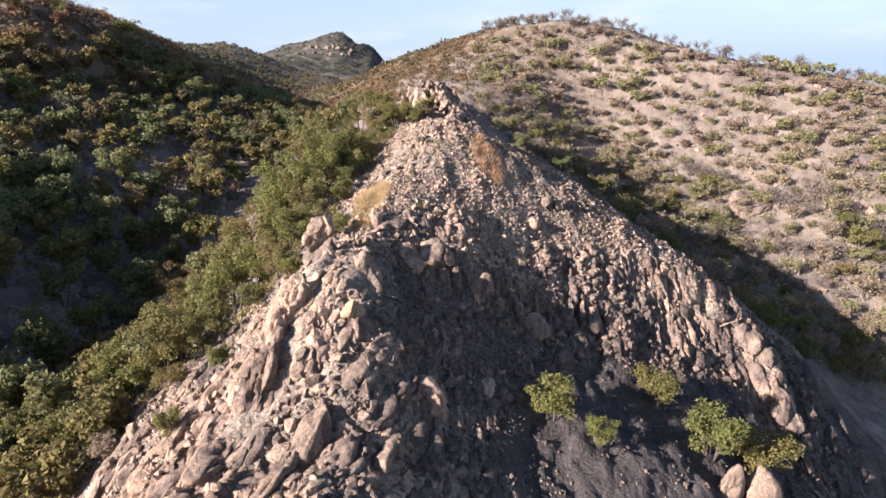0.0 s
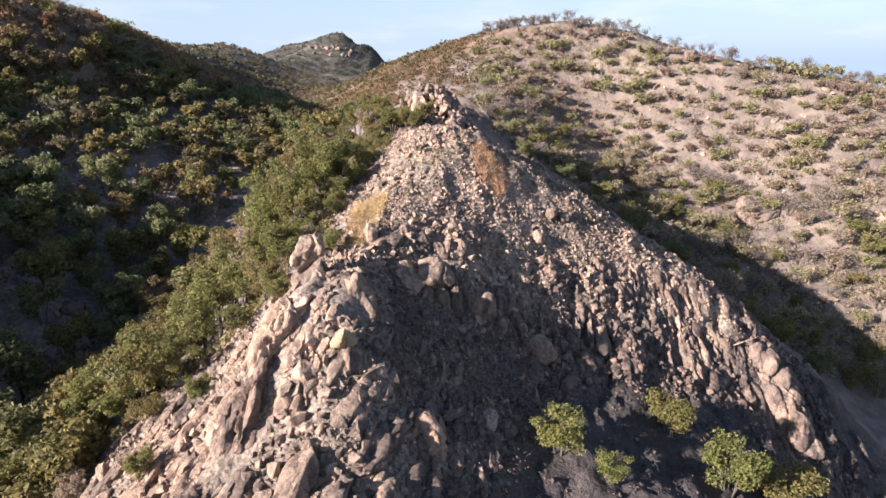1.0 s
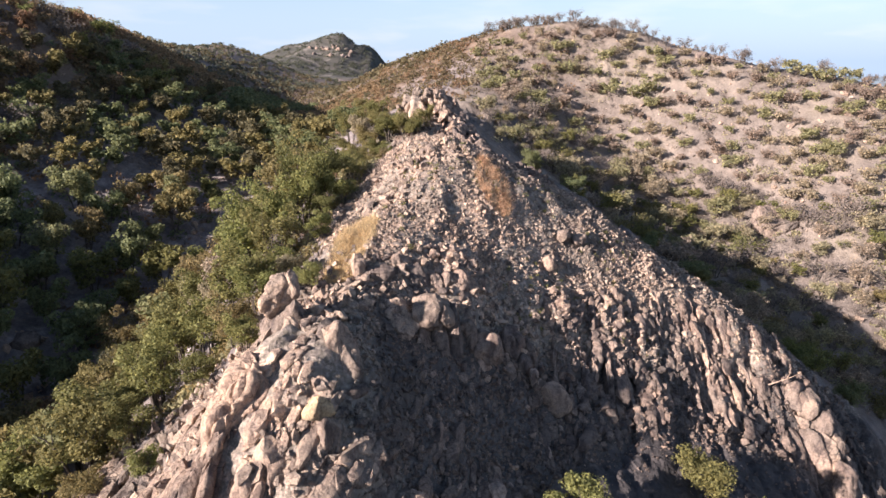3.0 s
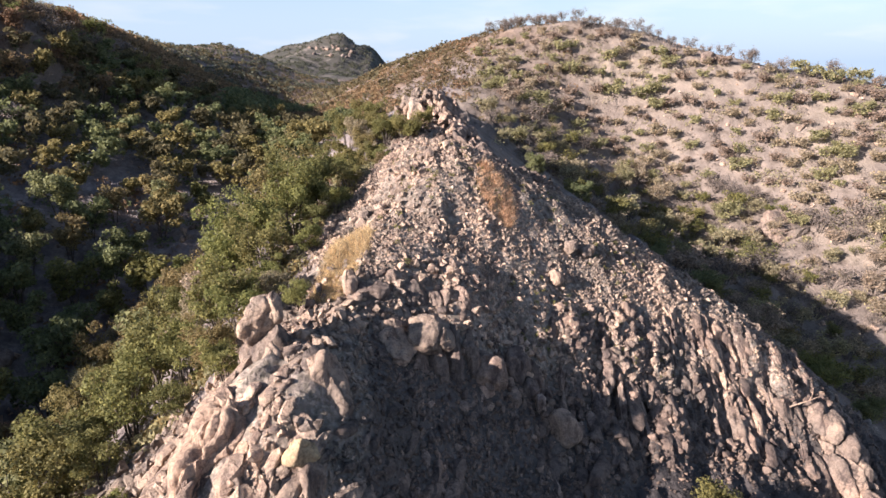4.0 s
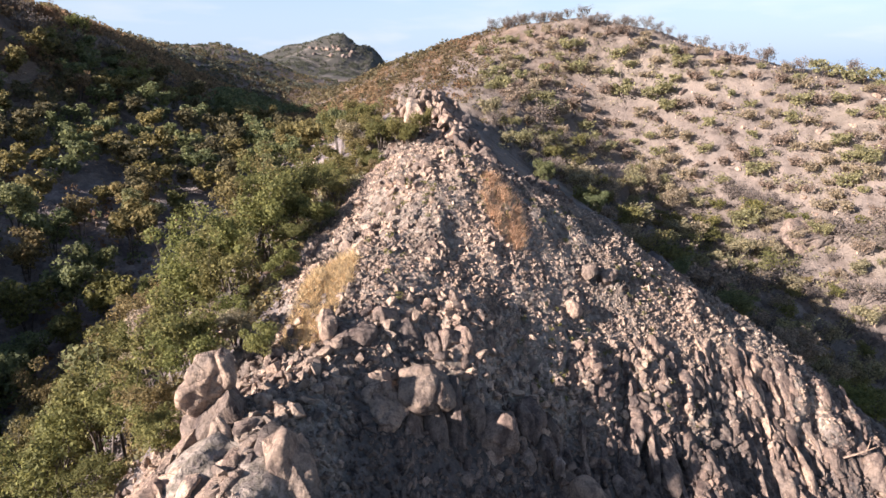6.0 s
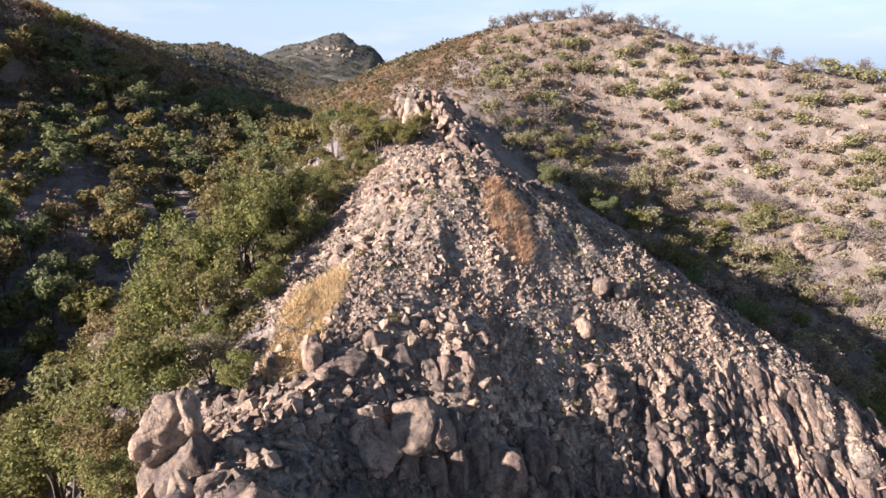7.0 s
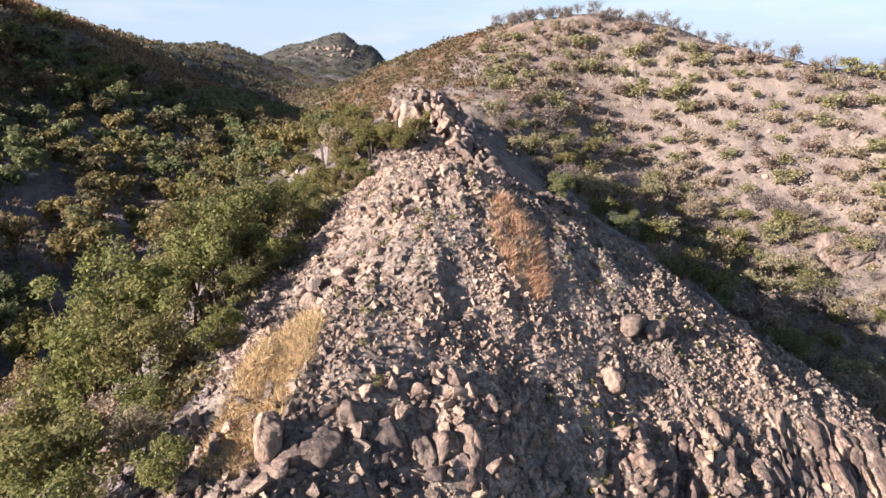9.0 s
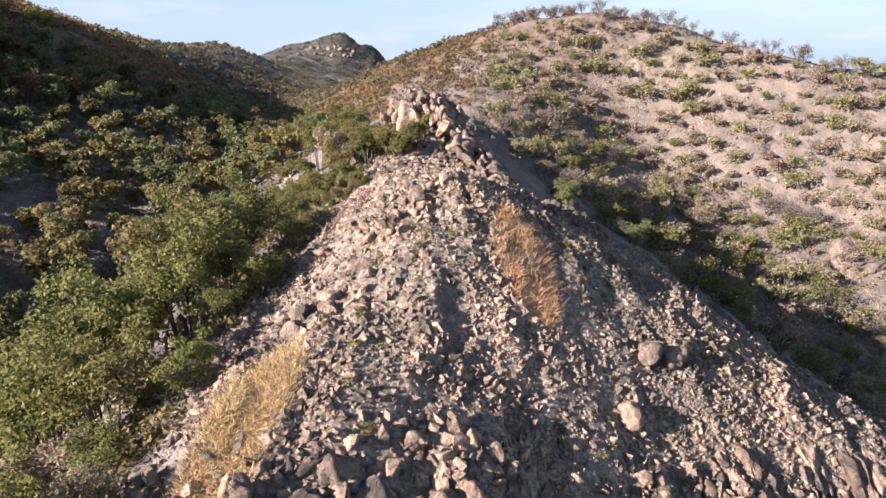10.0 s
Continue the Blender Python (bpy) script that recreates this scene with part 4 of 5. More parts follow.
boulder("boulder", "pale boulder lying in the dark gully", (2.0, 24.6, 46.2), (0.7, 0.7, 1.0), 32, M_ROCK_WHITE, (-20, 20, 0))
boulder("boulder", "tan boulder on the gravelly side of the cone", (5.95, 37.6), (0.75, 0.7, 0.8), 37, M_ROCK_PALE, (0, 0, 30), sunk=0.2)
boulder("boulder", "split tan boulder on the gravel slope", (7.1, 39.8), (1.2, 0.8, 0.8), 38, M_ROCK_PALE, (0, 20, 60), sunk=0.3)
boulder("boulder", "split tan boulder on the gravel slope", (7.9, 40.1), (1.0, 0.8, 0.8), 39, M_ROCK, (0, -20, 20), sunk=0.3)
_rng = np.random.default_rng(33)
group_rock("end_outcrop", "big warm-tan jointed outcrop at the end of the spur", [
    ("block", (_x, _y, height(_x, _y)[0] + 0.35 + 0.2 * _rng.normal()), tuple(np.array((1.0, 1.1, 1.8)) * (0.75 + 0.55 * _rng.random())), (-26 + 6 * _rng.normal(), 14 + 8 * _rng.normal(), 60 * _rng.random()), M_ROCK if _k % 5 == 2 else M_ROCK_PALE) for _k, (_x, _y) in enumerate([(19.9 + 0.55 * (q % 4) + 0.12 * (q // 4), 36.5 - 0.8 * (q // 4) - 0.15 * (q % 4)) for q in range(20)])], 600, ICO4)
boulder("pillar_rock", "upright tan rock pillar among the shrubs", (13.3, 23.6, 41.6), (1.2, 1.1, 2.6), 33, M_ROCK_PALE, (4, 6, 0), None, "rock")
boulder("pillar_rock", "pointed tan rock pillar among the shrubs", (14.9, 23.8, 41.2), (1.5, 1.2, 2.6), 34, M_ROCK_PALE, (4, -6, 0), None, "rock")
boulder("hillside_outcrop", "broad pale outcrop on the sunny hillside", (43, 79.8), (7.5, 4.0, 4.2), 35, M_ROCK_PALE, (-20, 0, 10), ICO5, "rock", sunk=0.62, joints=12, lump=0.35)
boulder("hillside_outcrop", "reddish crag below the hill's skyline", (41.5, 107.0), (2.6, 1.6, 2.0), 36, M_ROCK, (0, 8, 0), None, "rock")

# the knob on the ridge: pale upright rocks, a dark cleft and slabs that step down its shaded side
for _k, (_x, _z, _y, *_s) in enumerate([(-2.3, 57.4, 64.6, 1.7, 1.5, 2.8), (-3.2, 58.0, 65.2, 0.9, 1.0, 1.8), (-1.4, 58.7, 65.4, 1.0, 1.0, 1.5), (-0.7, 58.8, 65.6, 0.8, 0.9, 1.2), (-3.9, 57.2, 65.2, 0.9, 0.9, 1.4), (-2.4, 59.0, 65.8, 0.8, 0.9, 1.2)]):
    boulder("knob_rock", "big pale upright rock of the crest's knob", (_x, _y, _z), _s, 90 + _k, M_ROCK_PALE, (6, 10, 25 * _k), None, "rock", "blocks of the knob", box=3.6, flats=9)
_rng = np.random.default_rng(27)
for _k in range(34):
    _x = -5.2 + 5.2 * _rng.random()
    _top = float(np.interp(_x, (-5.2, -3.6, -2.2, -0.6, 0), (56.6, 58.4, 59.2, 59.0, 58.2)))
    _y = 64.2 + 1.8 * _rng.random()
    _z = height(_x, _y)[0] + (_top - height(_x, _y)[0]) * _rng.random()
    boulder("knob_block", "pale tilted block of the crest's rocky knob", (_x, _y, _z), np.array((0.5, 0.6, 0.9)) * (0.6 + 0.8 * _rng.random()), 200 + _k, M_ROCK_PALE if _k % 4 else M_ROCK, (20 * _rng.normal(), 14 + 16 * _rng.normal(), 180 * _rng.random()), ICO3, "rock", "small blocks of the knob", box=4.2, flats=9)
for _k, (_x, _z, _y, *_s) in enumerate([(-0.1, 57.9, 64.4, 1.0, 1.0, 1.5), (0.25, 56.9, 63.6, 1.2, 1.1, 1.5), (0.75, 55.7, 62.4, 1.4, 1.3, 2.0), (1.0, 54.6, 61.2, 1.3, 1.2, 1.8)]):
    boulder("knob_rock", "rounded tan boulder stepping down from the knob", (_x, _y, _z), _s, 110 + _k, M_ROCK_PALE, (0, 12, 30 * _k), None, "rock", "boulders below the knob", box=3.4, flats=9)
_rng = np.random.default_rng(20)
EDGE_IN = np.array([(-0.1, 65.8, 59.0), (0.76, 63.5, 57.1), (1.63, 60.5, 55.6), (3.3, 56.5, 54.7), (5.2, 52.6, 53.7)])
EDGE_OUT = np.array([(0.9, 66.4, 58.6), (2.9, 64.0, 55.9), (4.5, 60.0, 54.3), (5.4, 57.0, 53.7), (6.1, 54.0, 53.2)])
for _k in range(96):
    _t, _o = 4 * ((_k // 3 + _rng.random()) / 32), (_k % 3 + _rng.random()) / 3
    _p = [float(np.interp(_t, range(5), EDGE_IN[:, c]) * (1 - _o) + np.interp(_t, range(5), EDGE_OUT[:, c]) * _o) for c in range(3)]
    boulder("knob_slab", "dark steep slab on the knob's shaded flank", (_p[0], _p[1], _p[2] - 0.25 - 0.25 * _rng.random()), np.array((1.5, 1.3, 0.7)) * (0.6 + 0.7 * _rng.random()) * (1 - 0.09 * _t), 60 + _k, M_ROCK,
            (12 + 9 * _rng.normal(), 46 + 9 * _rng.normal(), 18 * _rng.normal()), ICO3, "rock", "slabs of the knob", box=4.0, flats=9, lump=0.3, sharp=40)
for _k in range(16):
    _x, _y = -5.0 + 5.2 * _rng.random(), 63.0 + 2.6 * _rng.random()
    boulder("knob_block", "small pale block at the foot of the knob", (_x, _y), np.array((0.7, 0.8, 1.1)) * (0.5 + 0.7 * _rng.random()), 700 + _k, M_ROCK_PALE, (20 * _rng.normal(), 20 * _rng.normal(), 90 * _rng.random()), ICO3, "rock", "blocks at the knob's foot", 0.2, 4.0, flats=8)

# crags of the distant peak
_rng = np.random.default_rng(28)
for _k in range(30):
    _x, _y = -178 + 60 * _rng.random(), 806 + 30 * _rng.random()
    boulder("peak_crag", "grey crag high on the distant rocky peak", (_x, _y), np.array((6, 5, 6)) * (0.5 + 0.8 * _rng.random()), 800 + _k, M_ROCK, (8 * _rng.normal(), 8 * _rng.normal(), 90 * _rng.random()), ICO2, "rock", "crags of the far peak", 0.62, 4.0, 1)

# outcrops on the hillsides
_rng = np.random.default_rng(25)
for _k, (_x, _y) in enumerate(scatter(_rng, 10, 76, 64, 108, 3.4, lambda x, y: bare(x, y) * (fbm(x / 9, y / 9, 191, 2) > 0.08), 46)):
    _s = 0.7 + 1.3 * _rng.random() ** 2
    boulder("hillside_rock", "pale weathered rock showing on the sunny hillside", (_x, _y), (1.3 * _s, 1.0 * _s, 0.9 * _s), 700 + _k, M_ROCK_PALE, (10 * _rng.normal(), 10 * _rng.normal(), 360 * _rng.random()), base=ICO3, joints=2, group="rocks on the sunny hill", sunk=0.6, box=3.6, flats=9, sharp=40)
for _k, (_x, _y) in enumerate(scatter(_rng, -46, -18, 30, 84, 4.0, lambda x, y: (fbm(x / 8, y / 8, 193, 2) > 0.05) * ease(60, 56, broad(x, y)), 24)):
    _s = 0.6 + 1.0 * _rng.random() ** 2
    boulder("hillside_rock", "grey rock half buried on the shaded hill", (_x, _y), (1.4 * _s, 1.1 * _s, 0.9 * _s), 760 + _k, M_ROCK, (10 * _rng.normal(), 10 * _rng.normal(), 360 * _rng.random()), base=ICO2, joints=2, group="rocks on the shaded hill", sunk=0.4)

# loose boulders that can be counted
_rng = np.random.default_rng(21)
BOULDERS = []
for _k in range(12):
    _v, _f = hull(_rng, 18, (1.0, 0.85, 0.8), 0.05, 1, 0.02)
    BOULDERS.append(grid_mesh("boulder", _v, _f, M_ROCK if _k % 3 else M_ROCK_PALE))
    BOULDERS[-1].set_sharp_from_angle(angle=radians(48))
LOOSE = scatter(_rng, -12, 24, 15, 47, 0.75, lambda x, y: clear(x, y) * stony(x, y) * (1 - 0.985 * ease(0.2, 0.6, scree(x, y))) * (1 - 0.7 * ease(-3, -2, x) * ease(30.5, 29, y)), 235)
for _x, _y in LOOSE:
    _s = 0.28 + 0.5 * _rng.random() ** 3
    ob = tagged(new("boulder", BOULDERS[_rng.integers(12)]), "angular weathered boulder lying on the rock spur", "boulder", "loose boulders on the spur")
    ob.location = (_x, _y, height(_x, _y)[0] - 0.03 * _s)
    ob.rotation_euler = (_rng.normal() * 0.5, _rng.normal() * 0.5, _rng.random() * 6.28)
    ob.scale = (_s, _s * (0.8 + 0.4 * _rng.random()), _s * (0.8 + 0.5 * _rng.random()))

# bigger pale boulders along the cone's sunny edge
_rng = np.random.default_rng(26)
for _k in range(46):
    _t = _rng.random()
    _x, _y = -4.4 + 4.4 * _t + 0.5 * _rng.normal(), 36 + 8.6 * _t + 0.5 * _rng.normal()
    _s = 0.3 + 0.4 * _rng.random()
    ob = tagged(new("boulder", BOULDERS[3 * _rng.integers(4)]), "pale angular boulder on the scree cone's edge", "boulder", "boulders along the crest")
    ob.location = (_x, _y, height(_x, _y)[0] + 0.08 * _s)
    ob.rotation_euler = (_rng.normal() * 0.5, _rng.normal() * 0.5, _rng.random() * 6.28)
    ob.scale = (_s, _s * (0.7 + 0.4 * _rng.random()), _s * (0.7 + 0.5 * _rng.random()))

# joint blocks in the rock, long axes down the slope
_rng = np.random.default_rng(22)


BLOCKS = [(lambda q: (q[0][:, [2, 0, 1]], q[1]))(worn(_rng, (0.75, 0.5, 1.0 + 1.2 * _rng.random()), ICO2, 4.0, 0.24, 1, 0.05, 0.06, 0.1, 8)) for _k in range(30)]
_p = np.array(scatter(_rng, -13, 24, 13, 68, 0.30, lambda x, y: clear(x, y) * stony(x, y) * (scree(x, y) < 0.4) * (fbm(x / 2.2, y / 2.2, 101, 3) > -0.16), 3600, 90000))
_s = (0.24 + 0.66 * _rng.random(len(_p)) ** 2.4) * np.where((_p[:, 1] > 27) & (_p[:, 0] < 4), 0.5, 1.0)
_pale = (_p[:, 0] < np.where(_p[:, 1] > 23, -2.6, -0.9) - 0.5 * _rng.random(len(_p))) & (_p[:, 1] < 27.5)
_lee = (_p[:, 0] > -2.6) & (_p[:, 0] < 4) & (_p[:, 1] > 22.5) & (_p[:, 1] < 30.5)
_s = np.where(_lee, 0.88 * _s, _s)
# blocks off the sunny rib get the tint darkened for shade
for _m, _w, _l in ((M_BLOCK_PALE, _pale, "pale pinkish rock blocks packed on the sunny rib"), (M_BLOCK_SHADE, ~_pale, "jointed tan rock blocks embedded in the cliff face")):
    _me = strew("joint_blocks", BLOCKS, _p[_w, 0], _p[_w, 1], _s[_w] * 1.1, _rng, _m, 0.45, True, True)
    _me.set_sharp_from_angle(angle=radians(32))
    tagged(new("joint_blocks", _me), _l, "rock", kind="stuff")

_p = np.array(scatter(_rng, -13, 18, 14, 38, 0.24, lambda x, y: clear(x, y) * stony(x, y) * (scree(x, y) < 0.45) * (0.6 + 0.4 * (fbm(x / 2.5, y / 2.5, 103, 3) > -0.15)) * (0.35 + 0.65 * np.exp(-(((x + 3.5) / 5) ** 2) - ((y - 27) / 9) ** 2)), 6000, 120000))
_b = [hull(_rng, 15, (1.0, 0.8, 0.65), boxy=0.8) for _ in range(24)]
_s = 0.11 + 0.30 * _rng.random(len(_p)) ** 2
_s = np.where((_p[:, 0] > -2.6) & (_p[:, 1] < 30.5), 0.6 * _s, _s)
# broken rocks inside the cliff's shade take the darker tint
_in_shade = cliff_shade(_p[:, 0], _p[:, 1]) > 0.5
for _m, _w, _l in ((M_SCREE, ~_in_shade, "small broken angular rocks lying on the spur"), (M_BLOCK_SHADE, _in_shade, "small broken rocks on the cliff, tinted dark for its shade")):
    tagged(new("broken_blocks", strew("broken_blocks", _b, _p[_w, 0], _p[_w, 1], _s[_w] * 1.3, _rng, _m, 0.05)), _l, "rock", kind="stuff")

_p = np.array(scatter(_rng, -5, 8, 49, 69, 0.4, lambda x, y: ease(0.3, 0.7, stony(x, y)) * (0.4 + 0.6 * (np.abs(x - 0.6 - 0.45 * (66 - y)) < 2.2)), 900, 20000))
_s = 0.25 + 0.55 * _rng.random(len(_p)) ** 2
tagged(new("broken_blocks", strew("broken_blocks", _b, _p[:, 0], _p[:, 1], _s * 0.9, _rng, M_BLOCK_SHADE, 0.2)), "broken tilted rocks round the crest's knob", "rock", kind="stuff")

# scree
_rng = np.random.default_rng(23)


def chip(rng):
    """A small angular stone with eight faces."""
    w = np.array([0.3, 1.9, 3.4, 4.9]) + 0.35 * rng.normal(size=4)
    ring = np.stack([np.cos(w) * 1.0, np.sin(w) * 0.8, 0.25 * rng.normal(size=4)], -1) * (0.8 + 0.4 * rng.random((4, 1)))
    v = np.concatenate([ring, [(0.2 * rng.normal(), 0.2 * rng.normal(), 0.6), (0.2 * rng.normal(), 0.2 * rng.normal(), -0.6)]])
    f = np.array([(k, (k + 1) % 4, 4) for k in range(4)] + [((k + 1) % 4, k, 5) for k in range(4)])
    return v, f


PEBBLES = [chip(_rng) for _ in range(20)]
STONES = 430000
_x, _y = -13 + 38 * _rng.random(STONES), 14 + 46 * _rng.random(STONES)
_ok = _rng.random(STONES) < clear(_x, _y) * stony(_x, _y) * (0.42 + 0.58 * scree(_x, _y) * ease(31, 34, _y + 0.25 * _x)) * (1 - 0.85 * straw_at(_x, _y)) * (1 - 0.93 * ease(0.3, 0.7, gravel_bed(_x, _y))) * np.where(fbm(_x / 1.6, _y / 1.6, 111, 3) > -0.12, 1, 0.35)
_x, _y = _x[_ok][:85000], _y[_ok][:85000]
_s = np.clip(np.exp(_rng.normal(math.log(0.066), 0.48, len(_x))), 0.03, 0.21)
# scree on the shaded face is coloured darker than the rest
_in_shade = cliff_shade(_x, _y) > 0.5
tagged(new("scree", strew("scree", PEBBLES, _x[~_in_shade], _y[~_in_shade], _s[~_in_shade], _rng, M_SCREE, 0.3)), "loose grey and tan angular scree on the cone", "scree", kind="stuff")
tagged(new("scree", strew("scree", PEBBLES, _x[_in_shade], _y[_in_shade], _s[_in_shade], _rng, M_BLOCK_SHADE, 0.3)), "small stones lodged in the cliff, tinted dark for its shade", "scree", kind="stuff")

# stones on the wooded flank and the sunny hillside
_rng = np.random.default_rng(24)
_x, _y = np.r_[-55 + 52 * _rng.random(6000), 4 + 80 * _rng.random(5000), -11 + 10 * _rng.random(3500)], np.r_[14 + 66 * _rng.random(6000), 50 + 68 * _rng.random(5000), 16 + 46 * _rng.random(3500)]
_ok = (stony(_x, _y) < 0.6) & (_rng.random(len(_x)) < 0.25 + 0.75 * ((fbm(_x / 6, _y / 6, 121, 3) > 0.05) | (np.abs(hem(_y) - _x - 1.5) < 2)))
_x, _y = _x[_ok], _y[_ok]
_s = np.clip(np.exp(_rng.normal(math.log(0.14), 0.5, len(_x))), 0.05, 0.42) * np.where(np.abs(hem(_y) - _x - 1.5) < 2.5, 0.55, 1.0)
tagged(new("field_stones", strew("field_stones", PEBBLES, _x, _y, _s, _rng, M_SCREE, 0.1)), "scattered stones on the brushy slopes", "stones", kind="stuff")

_v, _f = tube([(0, 0, 0), (0.5, -0.1, 0.28), (1.0, 0.05, 0.34), (1.5, 0.0, 0.62)], [0.05, 0.045, 0.03, 0.012], 6)
_w, _g = tube([(1.0, 0.05, 0.34), (1.25, 0.25, 0.55), (1.35, 0.4, 0.9)], [0.03, 0.02, 0.008], 5)
ob = tagged(new("dead_branch", grid_mesh("dead_branch", np.concatenate([_v, _w]), np.concatenate([_f, _g + len(_v)]), M_ROCK_PALE)), "bleached dead branch lying above the end outcrop", "branch")
ob.location = (18.3, 36.6, height(18.3, 36.6)[0] + 0.1)

# ---- woods ----
_rng = np.random.default_rng(31)
WOOD = [tree_meshes(200 + k, 3.1 + 0.3 * (k % 3), 1.3, 3 + k % 3, 6, 4600, 0.088, M_LEAF, 0.36, 0.045) for k in range(7)]
BUSH = [tree_meshes(220 + k, 2.2, 1.0, 5, 8, 5200, 0.085, M_LEAF_LIME, 0.42, 0.04, 0.1) for k in range(4)]
SCRUB = [tree_meshes(240 + k, 2.1, 1.25, 5, 7, 1300, 0.14, M_LEAF_DRY, 0.34, 0.045, 0.15) for k in range(6)]
HILL = [tree_meshes(260 + k, 3.0, 1.35, 3, 6, 2200, 0.17, M_LEAF_DEEP, 0.45, 0.05, 0.25) for k in range(6)]
TWIGGY = [tree_meshes(280 + k, 2.3, 1.55, 4, 14, 1000, 0.11, M_LEAF_GREY, 0.34, 0.05, 0.3) for k in range(4)]
SCRUB_FAR = [tree_meshes(240 + k, 2.1, 1.25, 5, 7, 520, 0.21, M_LEAF_DRY, 0.34, 0.045, 0.15) for k in range(6)]
HILL_FAR = [tree_meshes(260 + k, 3.0, 1.35, 3, 6, 900, 0.25, M_LEAF_DEEP, 0.42, 0.05, 0.25) for k in range(6)]

# shrubs in the bowl, one by one
BOWL_SHRUBS = [(5.1, 24.6, 1.1, 0.95, "round yellow-green shrub alone in the stony bowl"), (7.1, 23.5, 0.7, 0.62, "small yellow-green shrub beside the round one"),
               (11.4, 28.4, 1.15, 1.0, "green shrub below the dark cliff"), (13.2, 25.4, 1.3, 1.1, "yellow-green shrub before the rock pillars"),
               (16.4, 26.3, 1.4, 1.15, "spreading green shrub beside the rock pillars")]
for _k, (_x, _y, _a, _b, _l) in enumerate(BOWL_SHRUBS):
    plant(BUSH[_k % 4], "shrub", _l, "shrub", "shrubs in the bowl", (_x, _y), 70 * _k, (_a, _b), None if _k in (0, 1, 3) else M_LEAF)
EDGE_SHRUBS = [(28.2, 48.6, 1.4, 0.95), (23.2, 49.2, 1.45, 0.9), (32.5, 49.0, 1.2, 0.9), (19.6, 50.6, 1.2, 0.75), (10.4, 53.4, 0.8, 0.6), (16.2, 52.6, 1.0, 0.7), (7.4, 56, 0.8, 0.8)]
for _k, (_x, _y, _a, _b) in enumerate(EDGE_SHRUBS):
    plant(BUSH[(_k + 1) % 4], "shrub", "bright green shrub in the shade behind the spur" if _k == 0 else ("dry olive round shrub behind the spur" if _k == 1 else "dark green shrub growing behind the rock spur's edge"), "shrub", "shrubs behind the spur", (_x, _y), 50 * _k, (_a, _b), M_LEAF_LIME if _k == 0 else (M_LEAF_DRY if _k == 1 else M_LEAF_DEEP))

for _k, (_x, _y, _s) in enumerate([(-5.5, 30.4, 0.55), (-7.3, 27.2, 0.6), (-9.6, 23.4, 0.5), (-10.6, 20.2, 0.5), (-3.4, 61, 1.0), (-1.8, 61.2, 0.9), (-4.8, 61.4, 1.1), (-5.8, 63, 1.1), (-2.6, 60.4, 0.8), (-6.6, 61, 1.0), (-5.6, 58.5, 0.8), (-7.2, 57, 0.9), (-4.6, 56, 0.7), (-8.8, 58.6, 0.9), (-6.0, 54, 0.7)]):
    plant(BUSH[_k % 4], "shrub", "small bright green shrub at the edge of the rock" if _k < 4 else "green shrub at the foot of the rocky knob", "shrub", "shrubs along the rock's edge", (_x, _y), 40 * _k, (_s, _s), M_LEAF_LIME if _k < 4 else M_LEAF)

for _k, (_x, _y) in enumerate([(-14.6, 17.5), (-15.4, 19.8), (-16.4, 16.6), (-13.6, 20.8), (-12.0, 23.6), (-17.2, 18.6)]):
    plant(BUSH[_k % 4], "shrub", "dry olive shrub on the stony talus below the rib", "shrub", "shrubs on the talus", (_x, _y), 65 * _k, (0.6 + 0.1 * (_k % 3), 0.5), M_LEAF_DRY if _k % 2 else M_LEAF)


# trees beside the knob
for _k, (_x, _y, _s) in enumerate([(-7.4, 62.6, 1.15), (-6.2, 66.4, 1.0), (-8.8, 65.0, 1.1), (-9.6, 61.6, 1.0), (-7.8, 68.4, 0.9)]):
    plant(WOOD[_k % 7], "tree", "airy olive tree beside the rocky knob", "tree", "trees beside the knob", (_x, _y), 75 * _k, (_s, _s), M_LEAF_DRY if _k == 0 else None)


# trees of the flank below the crest
def flank(x, y):
    return ease(-0.2, 0.8, hem(y) - x - 0.6 * ease(29, 24, y)) * ease(22.5, 28, y - 0.4 * (x + 12)) * ease(13.5, 9.5, hem(y) - x) * (0.5 + 0.6 * (fbm(x / 4, y / 4, 131, 2) > -0.1))


for _k, (_x, _y) in enumerate(scatter(_rng, -27, -2, 15, 60, 1.6, lambda x, y: flank(x, y) * (1 - 0.45 * ease(40, 50, y)), 195)):
    _s = (0.85 + 0.4 * _rng.random()) * (0.85 if _x < hem(_y) - 6 else 1) * (1 - 0.4 * ease(40, 52, _y))
    _low = _x > hem(_y) - 1.6
    _dry = _rng.random()
    plant(WOOD[_k % 7], "tree", "slender olive-green tree on the sunlit flank of the spur", "tree", "trees on the spur's flank", (_x, _y), 360 * _rng.random(), (_s * (0.6 if _low else 1), _s * (0.5 if _low else 1)),
          M_LEAF_LIME if _dry < 0.22 else (M_LEAF_DRY if _dry < 0.3 else (M_LEAF_RUST if _dry < 0.38 else None)))


# trees of the shaded hill
def shaded(x, y):
    h = broad(x, y)
    return ease(-18, -23, x) * ease(62, 58, h) * (0.4 + 0.6 * ease(36, 52, y)) * (0.25 + 0.75 * (fbm(x / 7, y / 7, 141, 2) > -0.12))


